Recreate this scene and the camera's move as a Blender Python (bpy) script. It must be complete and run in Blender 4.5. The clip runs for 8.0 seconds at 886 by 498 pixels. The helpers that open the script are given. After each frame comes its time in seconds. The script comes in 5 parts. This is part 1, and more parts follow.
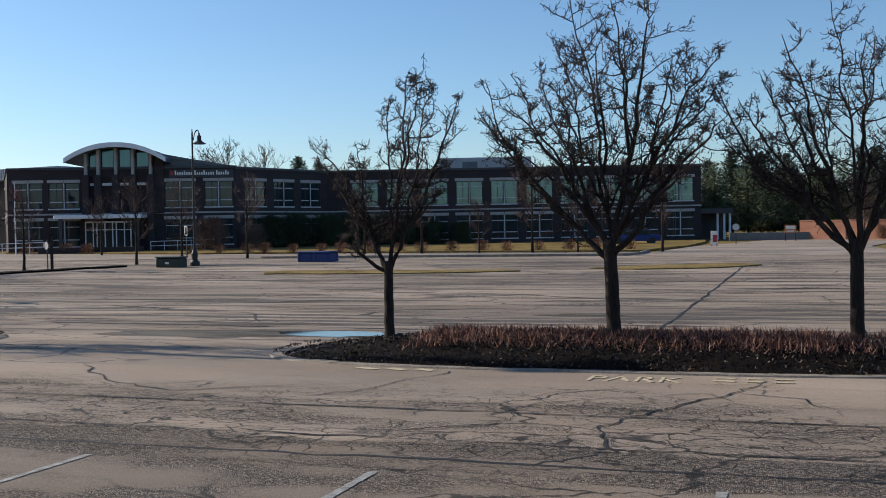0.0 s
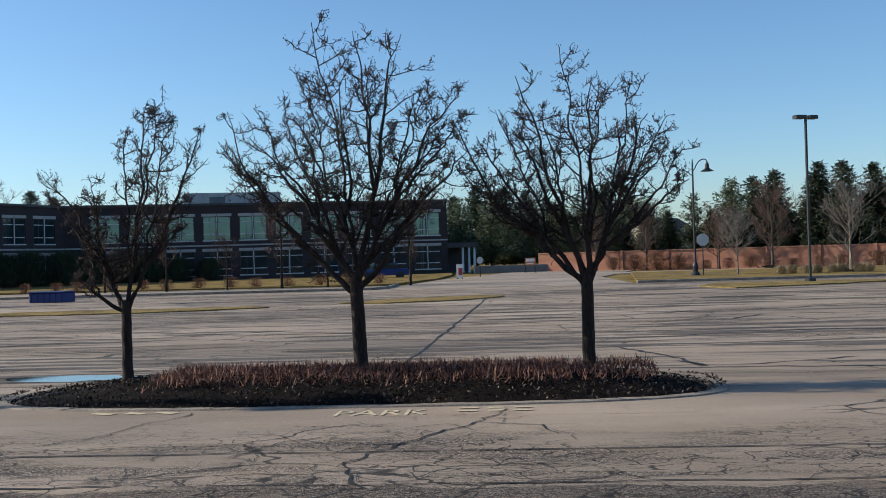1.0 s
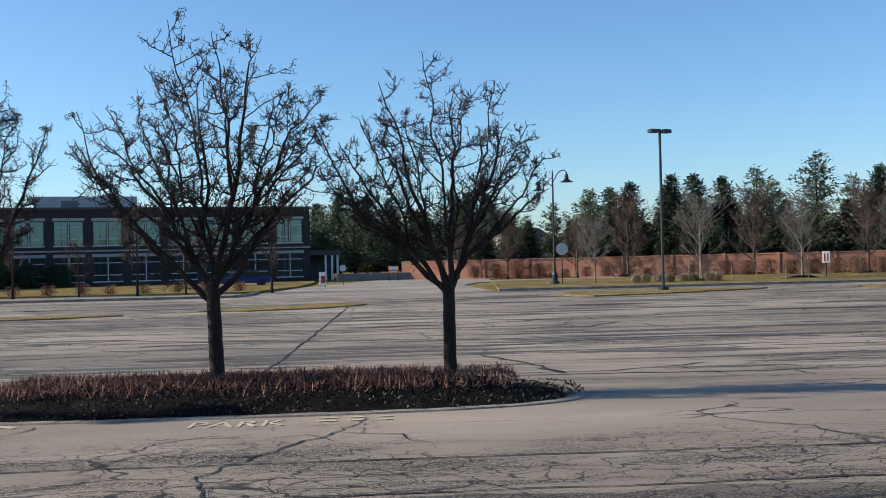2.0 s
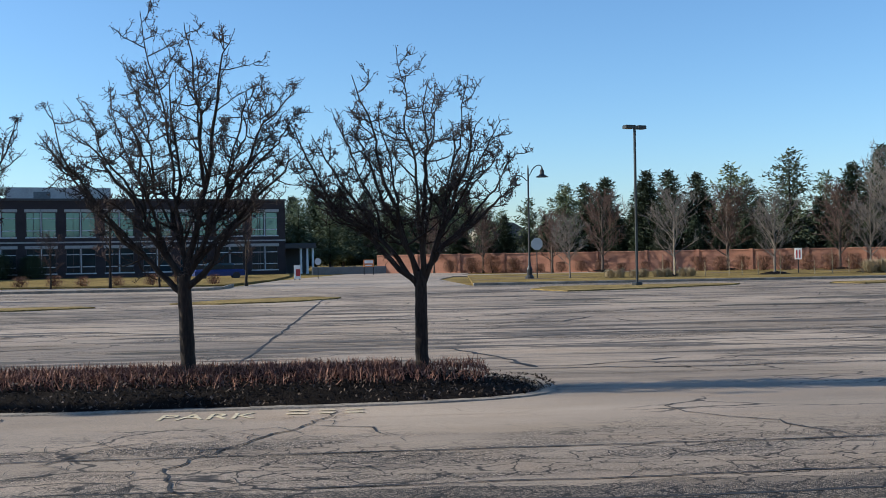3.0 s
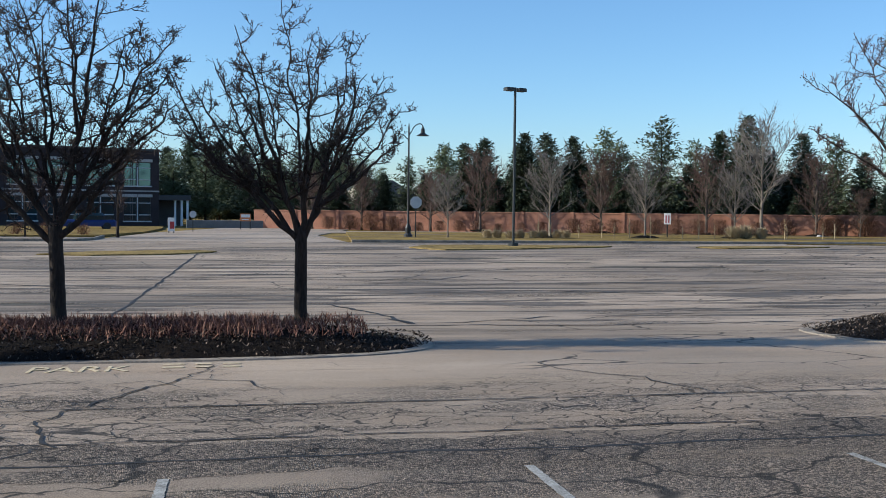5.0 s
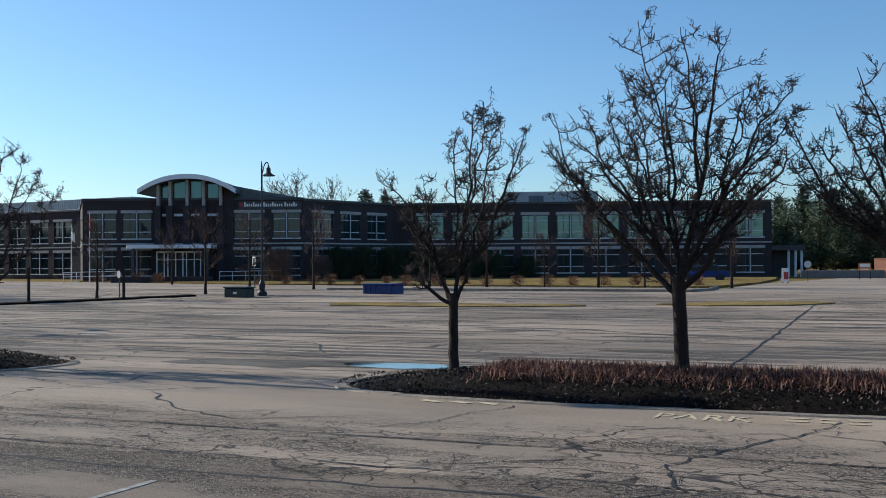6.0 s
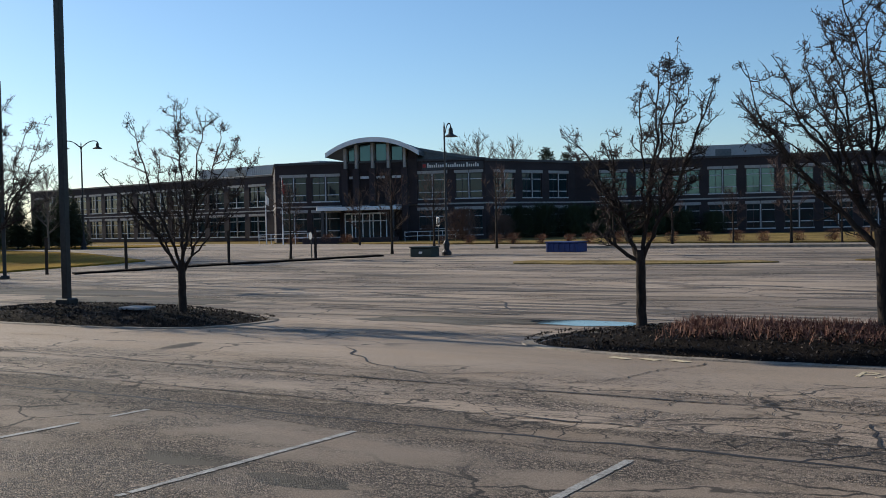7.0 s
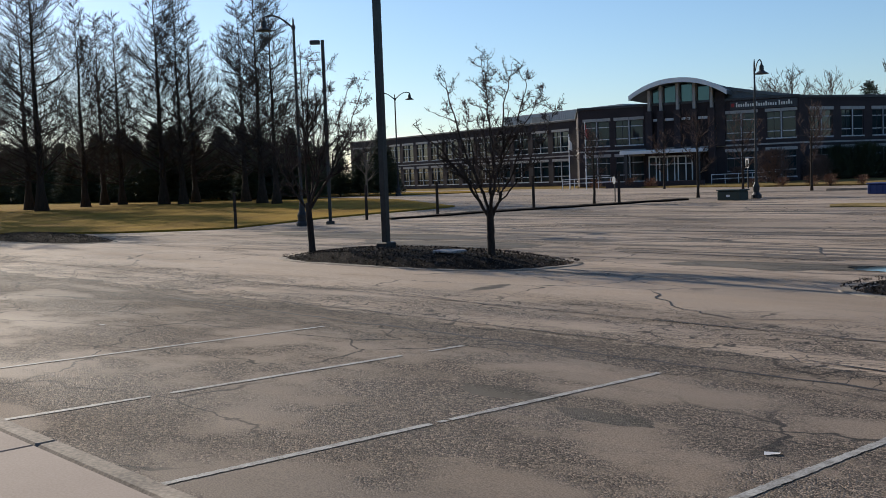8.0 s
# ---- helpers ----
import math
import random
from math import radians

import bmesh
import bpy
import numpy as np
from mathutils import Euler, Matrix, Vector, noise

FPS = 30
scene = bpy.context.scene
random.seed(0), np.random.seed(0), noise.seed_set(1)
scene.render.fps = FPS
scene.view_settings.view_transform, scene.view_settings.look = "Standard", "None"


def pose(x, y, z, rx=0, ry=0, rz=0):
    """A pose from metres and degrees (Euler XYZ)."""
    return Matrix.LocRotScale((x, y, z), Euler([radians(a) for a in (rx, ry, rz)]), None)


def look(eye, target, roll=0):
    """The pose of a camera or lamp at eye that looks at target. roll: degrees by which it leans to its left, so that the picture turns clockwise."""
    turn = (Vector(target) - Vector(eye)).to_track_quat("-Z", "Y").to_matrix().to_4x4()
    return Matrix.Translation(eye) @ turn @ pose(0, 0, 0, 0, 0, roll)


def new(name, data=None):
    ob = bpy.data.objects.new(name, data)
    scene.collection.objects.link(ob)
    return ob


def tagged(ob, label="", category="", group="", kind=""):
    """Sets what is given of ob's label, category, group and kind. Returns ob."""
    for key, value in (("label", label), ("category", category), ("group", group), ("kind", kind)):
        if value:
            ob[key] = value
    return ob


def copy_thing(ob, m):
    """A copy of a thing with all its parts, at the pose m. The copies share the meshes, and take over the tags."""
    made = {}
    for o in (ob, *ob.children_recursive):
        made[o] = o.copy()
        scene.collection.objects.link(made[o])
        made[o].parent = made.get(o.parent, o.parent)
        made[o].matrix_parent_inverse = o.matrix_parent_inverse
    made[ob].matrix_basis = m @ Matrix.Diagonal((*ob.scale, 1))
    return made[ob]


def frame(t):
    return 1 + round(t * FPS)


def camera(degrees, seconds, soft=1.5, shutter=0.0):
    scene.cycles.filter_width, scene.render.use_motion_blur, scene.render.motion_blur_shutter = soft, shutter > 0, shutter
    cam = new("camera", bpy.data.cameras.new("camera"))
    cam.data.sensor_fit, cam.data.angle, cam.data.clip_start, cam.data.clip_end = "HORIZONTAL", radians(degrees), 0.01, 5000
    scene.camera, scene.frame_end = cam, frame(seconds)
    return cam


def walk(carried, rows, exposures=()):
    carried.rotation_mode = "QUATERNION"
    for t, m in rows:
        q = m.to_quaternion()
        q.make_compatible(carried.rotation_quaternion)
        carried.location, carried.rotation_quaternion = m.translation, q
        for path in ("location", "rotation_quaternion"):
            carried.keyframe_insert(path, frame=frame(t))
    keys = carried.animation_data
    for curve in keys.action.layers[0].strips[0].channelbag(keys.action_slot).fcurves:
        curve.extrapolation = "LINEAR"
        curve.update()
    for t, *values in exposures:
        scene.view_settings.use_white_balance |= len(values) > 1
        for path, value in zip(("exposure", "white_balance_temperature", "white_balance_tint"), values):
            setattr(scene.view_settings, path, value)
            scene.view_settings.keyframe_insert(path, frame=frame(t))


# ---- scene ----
cam = camera(45.95, 8.0, soft=0.5)
PATH = [
    (0.0, 3.160, -1.221, 1.978, 17.848, -1.189, 0.989),
    (0.5, 3.188, -1.214, 1.975, 10.533, 0.114, 1.391),
    (1.0, 3.225, -1.120, 1.971, 4.256, 0.436, 1.661),
    (1.5, 3.245, -0.984, 1.948, -1.090, 0.897, 1.826),
    (2.0, 3.253, -0.940, 1.959, -3.217, 0.684, 1.338),
    (2.2, 3.264, -0.948, 1.958, -3.850, 0.550, 1.200),
    (3.3, 3.327, -0.989, 1.951, -5.210, 0.090, 0.610),
    (3.5, 3.338, -0.997, 1.949, -7.674, -0.332, 0.078),
    (4.0, 3.357, -1.014, 1.947, -12.379, -0.904, -0.501),
    (4.2, 3.336, -1.028, 1.948, -13.760, -1.190, -0.720),
    (4.55, 3.300, -1.053, 1.949, -15.300, -1.600, -0.800),
    (5.3, 3.222, -1.107, 1.952, -3.260, -1.940, 0.230),
    (5.5, 3.202, -1.122, 1.952, 4.466, -1.269, 0.773),
    (5.6, 3.188, -1.132, 1.954, 8.520, -0.880, 0.580),
    (5.9, 3.148, -1.161, 1.958, 18.968, 0.610, 0.573),
    (6.0, 3.135, -1.171, 1.960, 21.421, 0.694, 0.306),
    (6.5, 3.146, -1.276, 1.954, 26.803, -0.096, 0.737),
    (7.0, 3.098, -1.247, 1.943, 31.346, -1.434, 1.216),
    (7.5, 3.140, -1.338, 1.950, 38.793, -2.915, 1.790),
    (8.0, 3.258, -1.480, 1.960, 47.824, -3.994, 2.170),
]
walk(cam, [(t, pose(x, y, z, 90 + pitch, roll, yaw)) for t, x, y, z, yaw, pitch, roll in PATH],
     [(0.0, 0.18, 6150, 8), (1.5, 0.38, 5900, 4), (4.0, 0.5, 5720, 4), (5.5, 0.44, 5680, 3), (6.0, 0.2, 5750, 3), (6.5, 0.08, 5900, 4), (7.0, 0.05, 6100, 6), (8.0, -0.02, 6250, 9)])

# ---- world and sun ----
SUN_BEARING, SUN_HEIGHT = 83.5, 25.0      # degrees to the left of +y, above the horizon
world = bpy.data.worlds.new("sky")
scene.world = world
world.use_nodes = True
wn = world.node_tree.nodes
sky = wn.new("ShaderNodeTexSky")
sky.sky_type = "NISHITA"
sky.sun_disc = False
sky.sun_elevation = radians(SUN_HEIGHT)
sky.sun_rotation = radians(-SUN_BEARING)
sky.air_density, sky.dust_density, sky.ozone_density = 1.0, 0.4, 4.5
wn["Background"].inputs["Strength"].default_value = 0.118
world.node_tree.links.new(sky.outputs["Color"], wn["Background"].inputs["Color"])
sun_data = bpy.data.lights.new("sun", "SUN")
sun_data.energy, sun_data.angle, sun_data.color = 5.0, radians(0.53), (1.0, 0.86, 0.69)
sun = new("sun", sun_data)
b, h = radians(SUN_BEARING), radians(SUN_HEIGHT)
sun.matrix_world = look((0, 0, 60), (60 * math.sin(b) * math.cos(h), -60 * math.cos(b) * math.cos(h), 60 - 60 * math.sin(h)))

# ---- materials ----
def surf(name, low, high, size=2.0, fine=40.0, rough=0.8, bump=0.3, metal=0.0, stretch=(1, 1, 1), vary=0.0, spec=0.4, step=0.01, island=False):
    """Two colours mixed by a coarse and a fine noise, with relief and a little change of gloss."""
    m = bpy.data.materials.new(name)
    m.use_nodes = True
    n, l = m.node_tree.nodes, m.node_tree.links
    p = n["Principled BSDF"]
    co = n.new("ShaderNodeTexCoord")
    mp = n.new("ShaderNodeMapping")
    mp.inputs["Scale"].default_value = stretch
    l.new(co.outputs["Object"], mp.inputs["Vector"])
    big, small = n.new("ShaderNodeTexNoise"), n.new("ShaderNodeTexNoise")
    big.inputs["Scale"].default_value, big.inputs["Detail"].default_value = 1.0 / size, 5.0
    small.inputs["Scale"].default_value, small.inputs["Detail"].default_value = fine, 3.0
    l.new(mp.outputs[0], big.inputs["Vector"])
    l.new(mp.outputs[0], small.inputs["Vector"])
    add = n.new("ShaderNodeMath")
    add.operation = "ADD"
    l.new(big.outputs["Fac"], add.inputs[0])
    l.new(small.outputs["Fac"], add.inputs[1])
    ramp = n.new("ShaderNodeMapRange")
    ramp.inputs["From Min"].default_value, ramp.inputs["From Max"].default_value = 0.7, 1.3
    l.new(add.outputs[0], ramp.inputs["Value"])
    mix = n.new("ShaderNodeMix")
    mix.data_type = "RGBA"
    mix.inputs[6].default_value, mix.inputs[7].default_value = (*low, 1), (*high, 1)
    if island:      # each loose piece takes a tone of its own, few of them pale
        geo, power = n.new("ShaderNodeNewGeometry"), n.new("ShaderNodeMath")
        power.operation = "POWER"
        power.inputs[1].default_value = 3.0
        l.new(geo.outputs["Random Per Island"], power.inputs[0])
        l.new(power.outputs[0], mix.inputs[0])
    else:
        l.new(ramp.outputs[0], mix.inputs[0])
    out = mix.outputs[2]
    if vary:
        info, hsv = n.new("ShaderNodeObjectInfo"), n.new("ShaderNodeHueSaturation")
        r = n.new("ShaderNodeMapRange")
        r.inputs["To Min"].default_value, r.inputs["To Max"].default_value = 1 - vary, 1 + vary
        l.new(info.outputs["Random"], r.inputs["Value"])
        l.new(r.outputs[0], hsv.inputs["Value"])
        l.new(out, hsv.inputs["Color"])
        out = hsv.outputs[0]
    l.new(out, p.inputs["Base Color"])
    p.inputs["Roughness"].default_value, p.inputs["Metallic"].default_value = rough, metal
    p.inputs["Specular IOR Level"].default_value = spec
    if bump:
        b = n.new("ShaderNodeBump")
        b.inputs["Strength"].default_value, b.inputs["Distance"].default_value = bump, step
        l.new(small.outputs["Fac"], b.inputs["Height"])
        l.new(b.outputs[0], p.inputs["Normal"])
    return m


def asphalt(name, tone, dark, warm=1.0, spread=0.0, lay=0.28, streaks=1.0):
    """Worn asphalt: fine stones, stretched stains along x, cracked coarse patches."""
    m = bpy.data.materials.new(name)
    m.use_nodes = True
    n, l = m.node_tree.nodes, m.node_tree.links
    p = n["Principled BSDF"]
    co = n.new("ShaderNodeTexCoord")

    def noisy(scale, detail, stretch, rough=0.55):
        mp, t = n.new("ShaderNodeMapping"), n.new("ShaderNodeTexNoise")
        mp.inputs["Scale"].default_value = stretch
        t.inputs["Scale"].default_value, t.inputs["Detail"].default_value, t.inputs["Roughness"].default_value = scale, detail, rough
        l.new(co.outputs["Object"], mp.inputs["Vector"])
        l.new(mp.outputs[0], t.inputs["Vector"])
        return t.outputs["Fac"]

    def ranged(v, a, b, c=0.0, d=1.0):
        r = n.new("ShaderNodeMapRange")
        r.interpolation_type = "SMOOTHSTEP"
        for k, x in zip(("From Min", "From Max", "To Min", "To Max"), (a, b, c, d)):
            r.inputs[k].default_value = x
        l.new(v, r.inputs["Value"])
        return r.outputs[0]

    def mixed(f, a, b):
        k = n.new("ShaderNodeMix")
        k.data_type = "RGBA"
        for s, v in ((0, f), (6, a), (7, b)):
            if isinstance(v, tuple):
                k.inputs[s].default_value = (*v, 1)
            else:
                l.new(v, k.inputs[s])
        return k.outputs[2]

    def times(a, b):
        k = n.new("ShaderNodeMath")
        k.operation = "MULTIPLY"
        l.new(a, k.inputs[0])
        if isinstance(b, float):
            k.inputs[1].default_value = b
        else:
            l.new(b, k.inputs[1])
        return k.outputs[0]

    base = (tone * 1.22 * warm, tone * 0.96, tone * 0.72)
    low = (dark * 1.14, dark, dark * 0.86)
    spot = n.new("ShaderNodeSeparateXYZ")
    l.new(co.outputs["Object"], spot.inputs[0])
    wavy = n.new("ShaderNodeMath")
    wavy.operation = "MULTIPLY_ADD"
    wavy.inputs[1].default_value = 1.6
    l.new(noisy(0.45, 2, (0.5, 1, 1)), wavy.inputs[0])
    l.new(spot.outputs["Y"], wavy.inputs[2])
    # the aisle is smooth next to the islands, crazed along its wheel tracks
    smooth = times(ranged(wavy.outputs[0], 11.3, 12.4), ranged(wavy.outputs[0], 14.6, 16.5, 1.0, 0.0))
    calm = ranged(noisy(0.10, 3, (0.45, 1, 1)), 0.40, 0.58, 0.15, 1.0)
    open_lot = times(calm, ranged(wavy.outputs[0], 14.8, 18.5, 0.07, 1.0))
    crazed = times(ranged(wavy.outputs[0], 7.0, 8.2), ranged(wavy.outputs[0], 10.4, 13.4, 1.0, 0.0))
    broad = noisy(0.22, 5, (0.35, 1, 1))
    c = mixed(ranged(broad, 0.3, 0.7), tuple(v * 0.62 for v in base), tuple(v * 1.2 for v in base))
    tint = noisy(0.9, 4, (0.5, 1, 1))
    c = mixed(ranged(tint, 0.45, 0.75, 0.0, 0.35), c, (base[0] * 0.95, base[1] * 0.85, base[2] * 0.72))
    streak = ranged(noisy(0.8, 7, (0.09, 1.0, 1), 0.65), 0.53, 0.70)
    c = mixed(times(times(streak, open_lot), 0.8 * streaks), c, low)
    thin = ranged(noisy(1.6, 5, (0.045, 1.5, 1), 0.6), 0.55, 0.585)
    c = mixed(times(times(thin, open_lot), 1.0 * streaks), c, low)
    hair = ranged(noisy(4.5, 3, (0.04, 1.2, 1), 0.5), 0.57, 0.62)
    c = mixed(times(times(hair, open_lot), 0.95 * streaks), c, low)
    stones = noisy(75, 2, (1, 1, 1))
    c = mixed(ranged(stones, 0.35, 0.7, 0.0, 0.5), c, low)
    # loose dark grit in patches
    peb = n.new("ShaderNodeTexVoronoi")
    peb.inputs["Scale"].default_value = 66.0
    l.new(co.outputs["Object"], peb.inputs["Vector"])
    sep = n.new("ShaderNodeSeparateColor")
    l.new(peb.outputs["Color"], sep.inputs[0])
    grit = ranged(sep.outputs[0], 0.34, 0.5)
    laid = ranged(noisy(0.75, 6, (lay, 1.0, 1), 0.6), 0.49 - spread, 0.64 - spread)
    track = times(times(crazed, ranged(noisy(1.1, 6, (0.3, 1.1, 1), 0.62), 0.42, 0.58)), 0.9)
    both = n.new("ShaderNodeMath")
    both.operation = "MAXIMUM"
    l.new(times(laid, ranged(smooth, 0.0, 1.0, 1.0, 0.1)), both.inputs[0])
    l.new(track, both.inputs[1])
    patch = both.outputs[0]
    c = mixed(times(ranged(sep.outputs[1], 0.6, 0.95, 0.0, 0.6), patch), c, tuple(v * 1.5 for v in base))
    c = mixed(times(times(grit, patch), 0.8), c, tuple(v * 0.5 for v in low))
    # crazing: warped cells at two sizes, dense along the wheel tracks, sparse elsewhere
    warp = n.new("ShaderNodeTexNoise")
    warp.inputs["Scale"].default_value, warp.inputs["Detail"].default_value = 1.7, 4
    l.new(co.outputs["Object"], warp.inputs["Vector"])
    va = n.new("ShaderNodeVectorMath")
    va.operation = "MULTIPLY_ADD"
    va.inputs[1].default_value = (0.75, 0.75, 0)
    l.new(warp.outputs["Color"], va.inputs[0])
    l.new(co.outputs["Object"], va.inputs[2])

    def cells(scale, width, shape):
        vm, vor = n.new("ShaderNodeMapping"), n.new("ShaderNodeTexVoronoi")
        vm.inputs["Scale"].default_value = shape
        l.new(va.outputs[0], vm.inputs["Vector"])
        l.new(vm.outputs[0], vor.inputs["Vector"])
        vor.feature = "DISTANCE_TO_EDGE"
        vor.inputs["Scale"].default_value = scale
        return ranged(vor.outputs["Distance"], width * 0.25, width, 1.0, 0.0)

    fine_at = times(ranged(noisy(0.5, 3, (0.6, 1.2, 1)), 0.36, 0.50), crazed)
    c = mixed(times(times(cells(2.7, 0.044, (0.8, 1.5, 1)), fine_at), 0.9), c, tuple(v * 0.4 for v in low))
    wide_at = ranged(noisy(0.17, 3, (0.6, 1.0, 1)), 0.45, 0.52)
    c = mixed(times(times(cells(0.42, 0.012, (0.7, 1.3, 1)), wide_at), 0.9), c, tuple(v * 0.5 for v in low))
    l.new(c, p.inputs["Base Color"])
    gloss = noisy(0.5, 4, (0.3, 1, 1))
    l.new(ranged(gloss, 0.35, 0.7, 0.72, 0.92), p.inputs["Roughness"])
    p.inputs["Specular IOR Level"].default_value = 0.22
    bmp = n.new("ShaderNodeBump")
    bmp.inputs["Distance"].default_value = 0.012
    l.new(ranged(patch, 0.0, 1.0, 0.14, 1.0), bmp.inputs["Strength"])
    l.new(peb.outputs["Distance"], bmp.inputs["Height"])
    bmp.invert = True
    l.new(bmp.outputs[0], p.inputs["Normal"])
    return m


ASPHALT = asphalt("worn_asphalt", 0.355, 0.045)
COARSE = asphalt("coarse_asphalt", 0.24, 0.034, 1.0, 0.085, 0.6, 0.4)
BAND = asphalt("gritty_asphalt", 0.22, 0.03, 1.0, 0.13, 0.3, 0.6)
DRIVE = asphalt("pale_drive", 0.34, 0.2)
CONCRETE = surf("sidewalk_concrete", (0.27, 0.215, 0.175), (0.36, 0.29, 0.24), 1.5, 60, 0.85, 0.2)
KERB = surf("kerb_concrete", (0.13, 0.11, 0.088), (0.38, 0.32, 0.25), 0.5, 30, 0.85, 0.4)
WHITE = surf("faded_white_paint", (0.14, 0.13, 0.11), (0.48, 0.47, 0.44), 0.12, 55, 0.7, 0.3)
YELLOW = surf("faded_yellow_paint", (0.36, 0.30, 0.2), (0.75, 0.62, 0.40), 0.1, 40, 0.75, 0.3)
TAR = surf("crack_tar", (0.010, 0.009, 0.008), (0.032, 0.028, 0.025), 0.5, 60, 0.7, 0.2)
MULCH = surf("dark_mulch", (0.005, 0.004, 0.0035), (0.02, 0.015, 0.012), 0.5, 45, 0.95, 1.0, step=0.04, spec=0.08)
CHIP = surf("mulch_chip", (0.006, 0.0045, 0.0038), (0.22, 0.17, 0.135), 0.3, 20, 0.9, 0, island=True, spec=0.1)
LAWN = surf("winter_lawn", (0.085, 0.062, 0.026), (0.33, 0.235, 0.085), 2, 6, 0.95, 1.0, step=0.05, spec=0.03)
STRIPLAWN = surf("worn_yellow_grass", (0.10, 0.075, 0.034), (0.36, 0.26, 0.105), 1.2, 7, 0.95, 1.0, step=0.05, spec=0.03)
# mown lawn: tones darkened in place of the tree shade lying on it
GREENLAWN = surf("mown_lawn", (0.15, 0.088, 0.02), (0.37, 0.235, 0.04), 4, 9, 0.95, 1.0, step=0.05, spec=0.03)
BARK = surf("grey_bark", (0.012, 0.0088, 0.0068), (0.05, 0.035, 0.026), 0.15, 30, 0.95, 1.0, stretch=(1, 1, 0.25), step=0.02)
TWIG = surf("brown_twig", (0.026, 0.020, 0.018), (0.075, 0.056, 0.049), 0.5, 20, 0.9, 0)
DARKBARK = surf("brown_bark", (0.05, 0.038, 0.03), (0.13, 0.1, 0.08), 0.4, 12, 0.9, 0.3)
WARMTWIG = surf("warm_twig", (0.075, 0.046, 0.036), (0.17, 0.112, 0.09), 1.0, 6, 0.9, 0, vary=0.25)
PALEBARK = surf("pale_bark", (0.12, 0.10, 0.08), (0.24, 0.2, 0.16), 0.4, 12, 0.9, 0.3)
GREYTWIG = surf("grey_twig", (0.10, 0.085, 0.075), (0.2, 0.175, 0.155), 1.0, 6, 0.9, 0, vary=0.2)
FRUIT = surf("dried_fruit", (0.026, 0.017, 0.014), (0.08, 0.048, 0.037), 0.5, 20, 0.9, 0)
STALK = surf("dead_stalk", (0.10, 0.04, 0.028), (0.46, 0.25, 0.17), 0.4, 6, 0.9, 0, island=True)
STAIN = surf("asphalt_stain", (0.045, 0.038, 0.032), (0.15, 0.12, 0.095), 0.6, 14, 0.85, 0.3, stretch=(0.3, 1, 1))
STRAW = surf("straw_grass", (0.3, 0.23, 0.13), (0.5, 0.4, 0.25), 0.6, 6, 0.9, 0)
RUST = surf("russet_shrub", (0.10, 0.05, 0.03), (0.26, 0.135, 0.085), 0.8, 6, 0.95, 0, vary=0.25)
NEEDLE = surf("dark_needles", (0.018, 0.030, 0.016), (0.06, 0.076, 0.036), 0.9, 5, 0.85, 0, vary=0.3)
PINE = surf("pine_needles", (0.05, 0.07, 0.035), (0.15, 0.17, 0.09), 0.9, 5, 0.85, 0, vary=0.25)
BRICK = surf("dark_red_brick", (0.027, 0.022, 0.025), (0.053, 0.039, 0.041), 2.5, 7, 0.9, 0.6, stretch=(1, 1, 3.2), vary=0.06)
WALLBRICK = surf("orange_brick", (0.23, 0.10, 0.062), (0.42, 0.21, 0.14), 2.5, 7, 0.9, 0.6, stretch=(1, 1, 3.2))
STONE = surf("pale_limestone", (0.30, 0.285, 0.275), (0.44, 0.42, 0.4), 1.2, 12, 0.85, 0.2)
CAP = surf("dark_metal_coping", (0.05, 0.05, 0.055), (0.08, 0.08, 0.085), 2, 10, 0.5, 0.1, metal=0.5)
WHITEMETAL = surf("white_metal", (0.7, 0.71, 0.72), (0.82, 0.82, 0.83), 1.0, 12, 0.45, 0.05)
BAR = surf("grey_white_bar", (0.44, 0.45, 0.47), (0.56, 0.57, 0.58), 1.0, 12, 0.5, 0.05)
ROOF = surf("grey_roof_metal", (0.10, 0.11, 0.12), (0.16, 0.17, 0.18), 1.0, 6, 0.5, 0.2, metal=0.4)
PENT = surf("ribbed_grey_metal", (0.34, 0.34, 0.35), (0.46, 0.46, 0.46), 1.0, 6, 0.6, 0.1)
GLASS = surf("dark_glass", (0.010, 0.020, 0.024), (0.022, 0.042, 0.048), 3, 0.4, 0.06, 0, spec=0.55)
TEAL = surf("teal_glass", (0.06, 0.125, 0.13), (0.09, 0.175, 0.175), 3, 0.4, 0.05, 0, metal=0.5, spec=1.0)
IRON = surf("black_iron", (0.012, 0.012, 0.013), (0.03, 0.03, 0.032), 0.6, 12, 0.5, 0.1)
POLE = surf("dark_bronze_pole", (0.022, 0.024, 0.024), (0.045, 0.048, 0.047), 0.5, 15, 0.45, 0.1, metal=0.3)
GREENBOX = surf("dark_green_steel", (0.012, 0.022, 0.018), (0.025, 0.04, 0.032), 0.6, 12, 0.5, 0.1)
BLUEBIN = surf("blue_steel", (0.008, 0.022, 0.10), (0.014, 0.035, 0.16), 0.8, 10, 0.5, 0.2)
SIGNGREY = surf("sign_aluminium", (0.42, 0.44, 0.46), (0.5, 0.52, 0.54), 0.4, 10, 0.45, 0.05, metal=0.4)
SIGNRED = surf("sign_red", (0.32, 0.03, 0.03), (0.42, 0.05, 0.05), 0.4, 10, 0.6, 0.05)
SIGNWHITE = surf("sign_white", (0.7, 0.68, 0.64), (0.8, 0.78, 0.74), 0.4, 10, 0.6, 0.05)
ORANGE = surf("sign_orange", (0.5, 0.17, 0.06), (0.6, 0.22, 0.08), 0.4, 10, 0.6, 0.05)
CREAM = surf("cream_siding", (0.5, 0.45, 0.36), (0.6, 0.55, 0.45), 1, 8, 0.8, 0.1, stretch=(1, 1, 8))
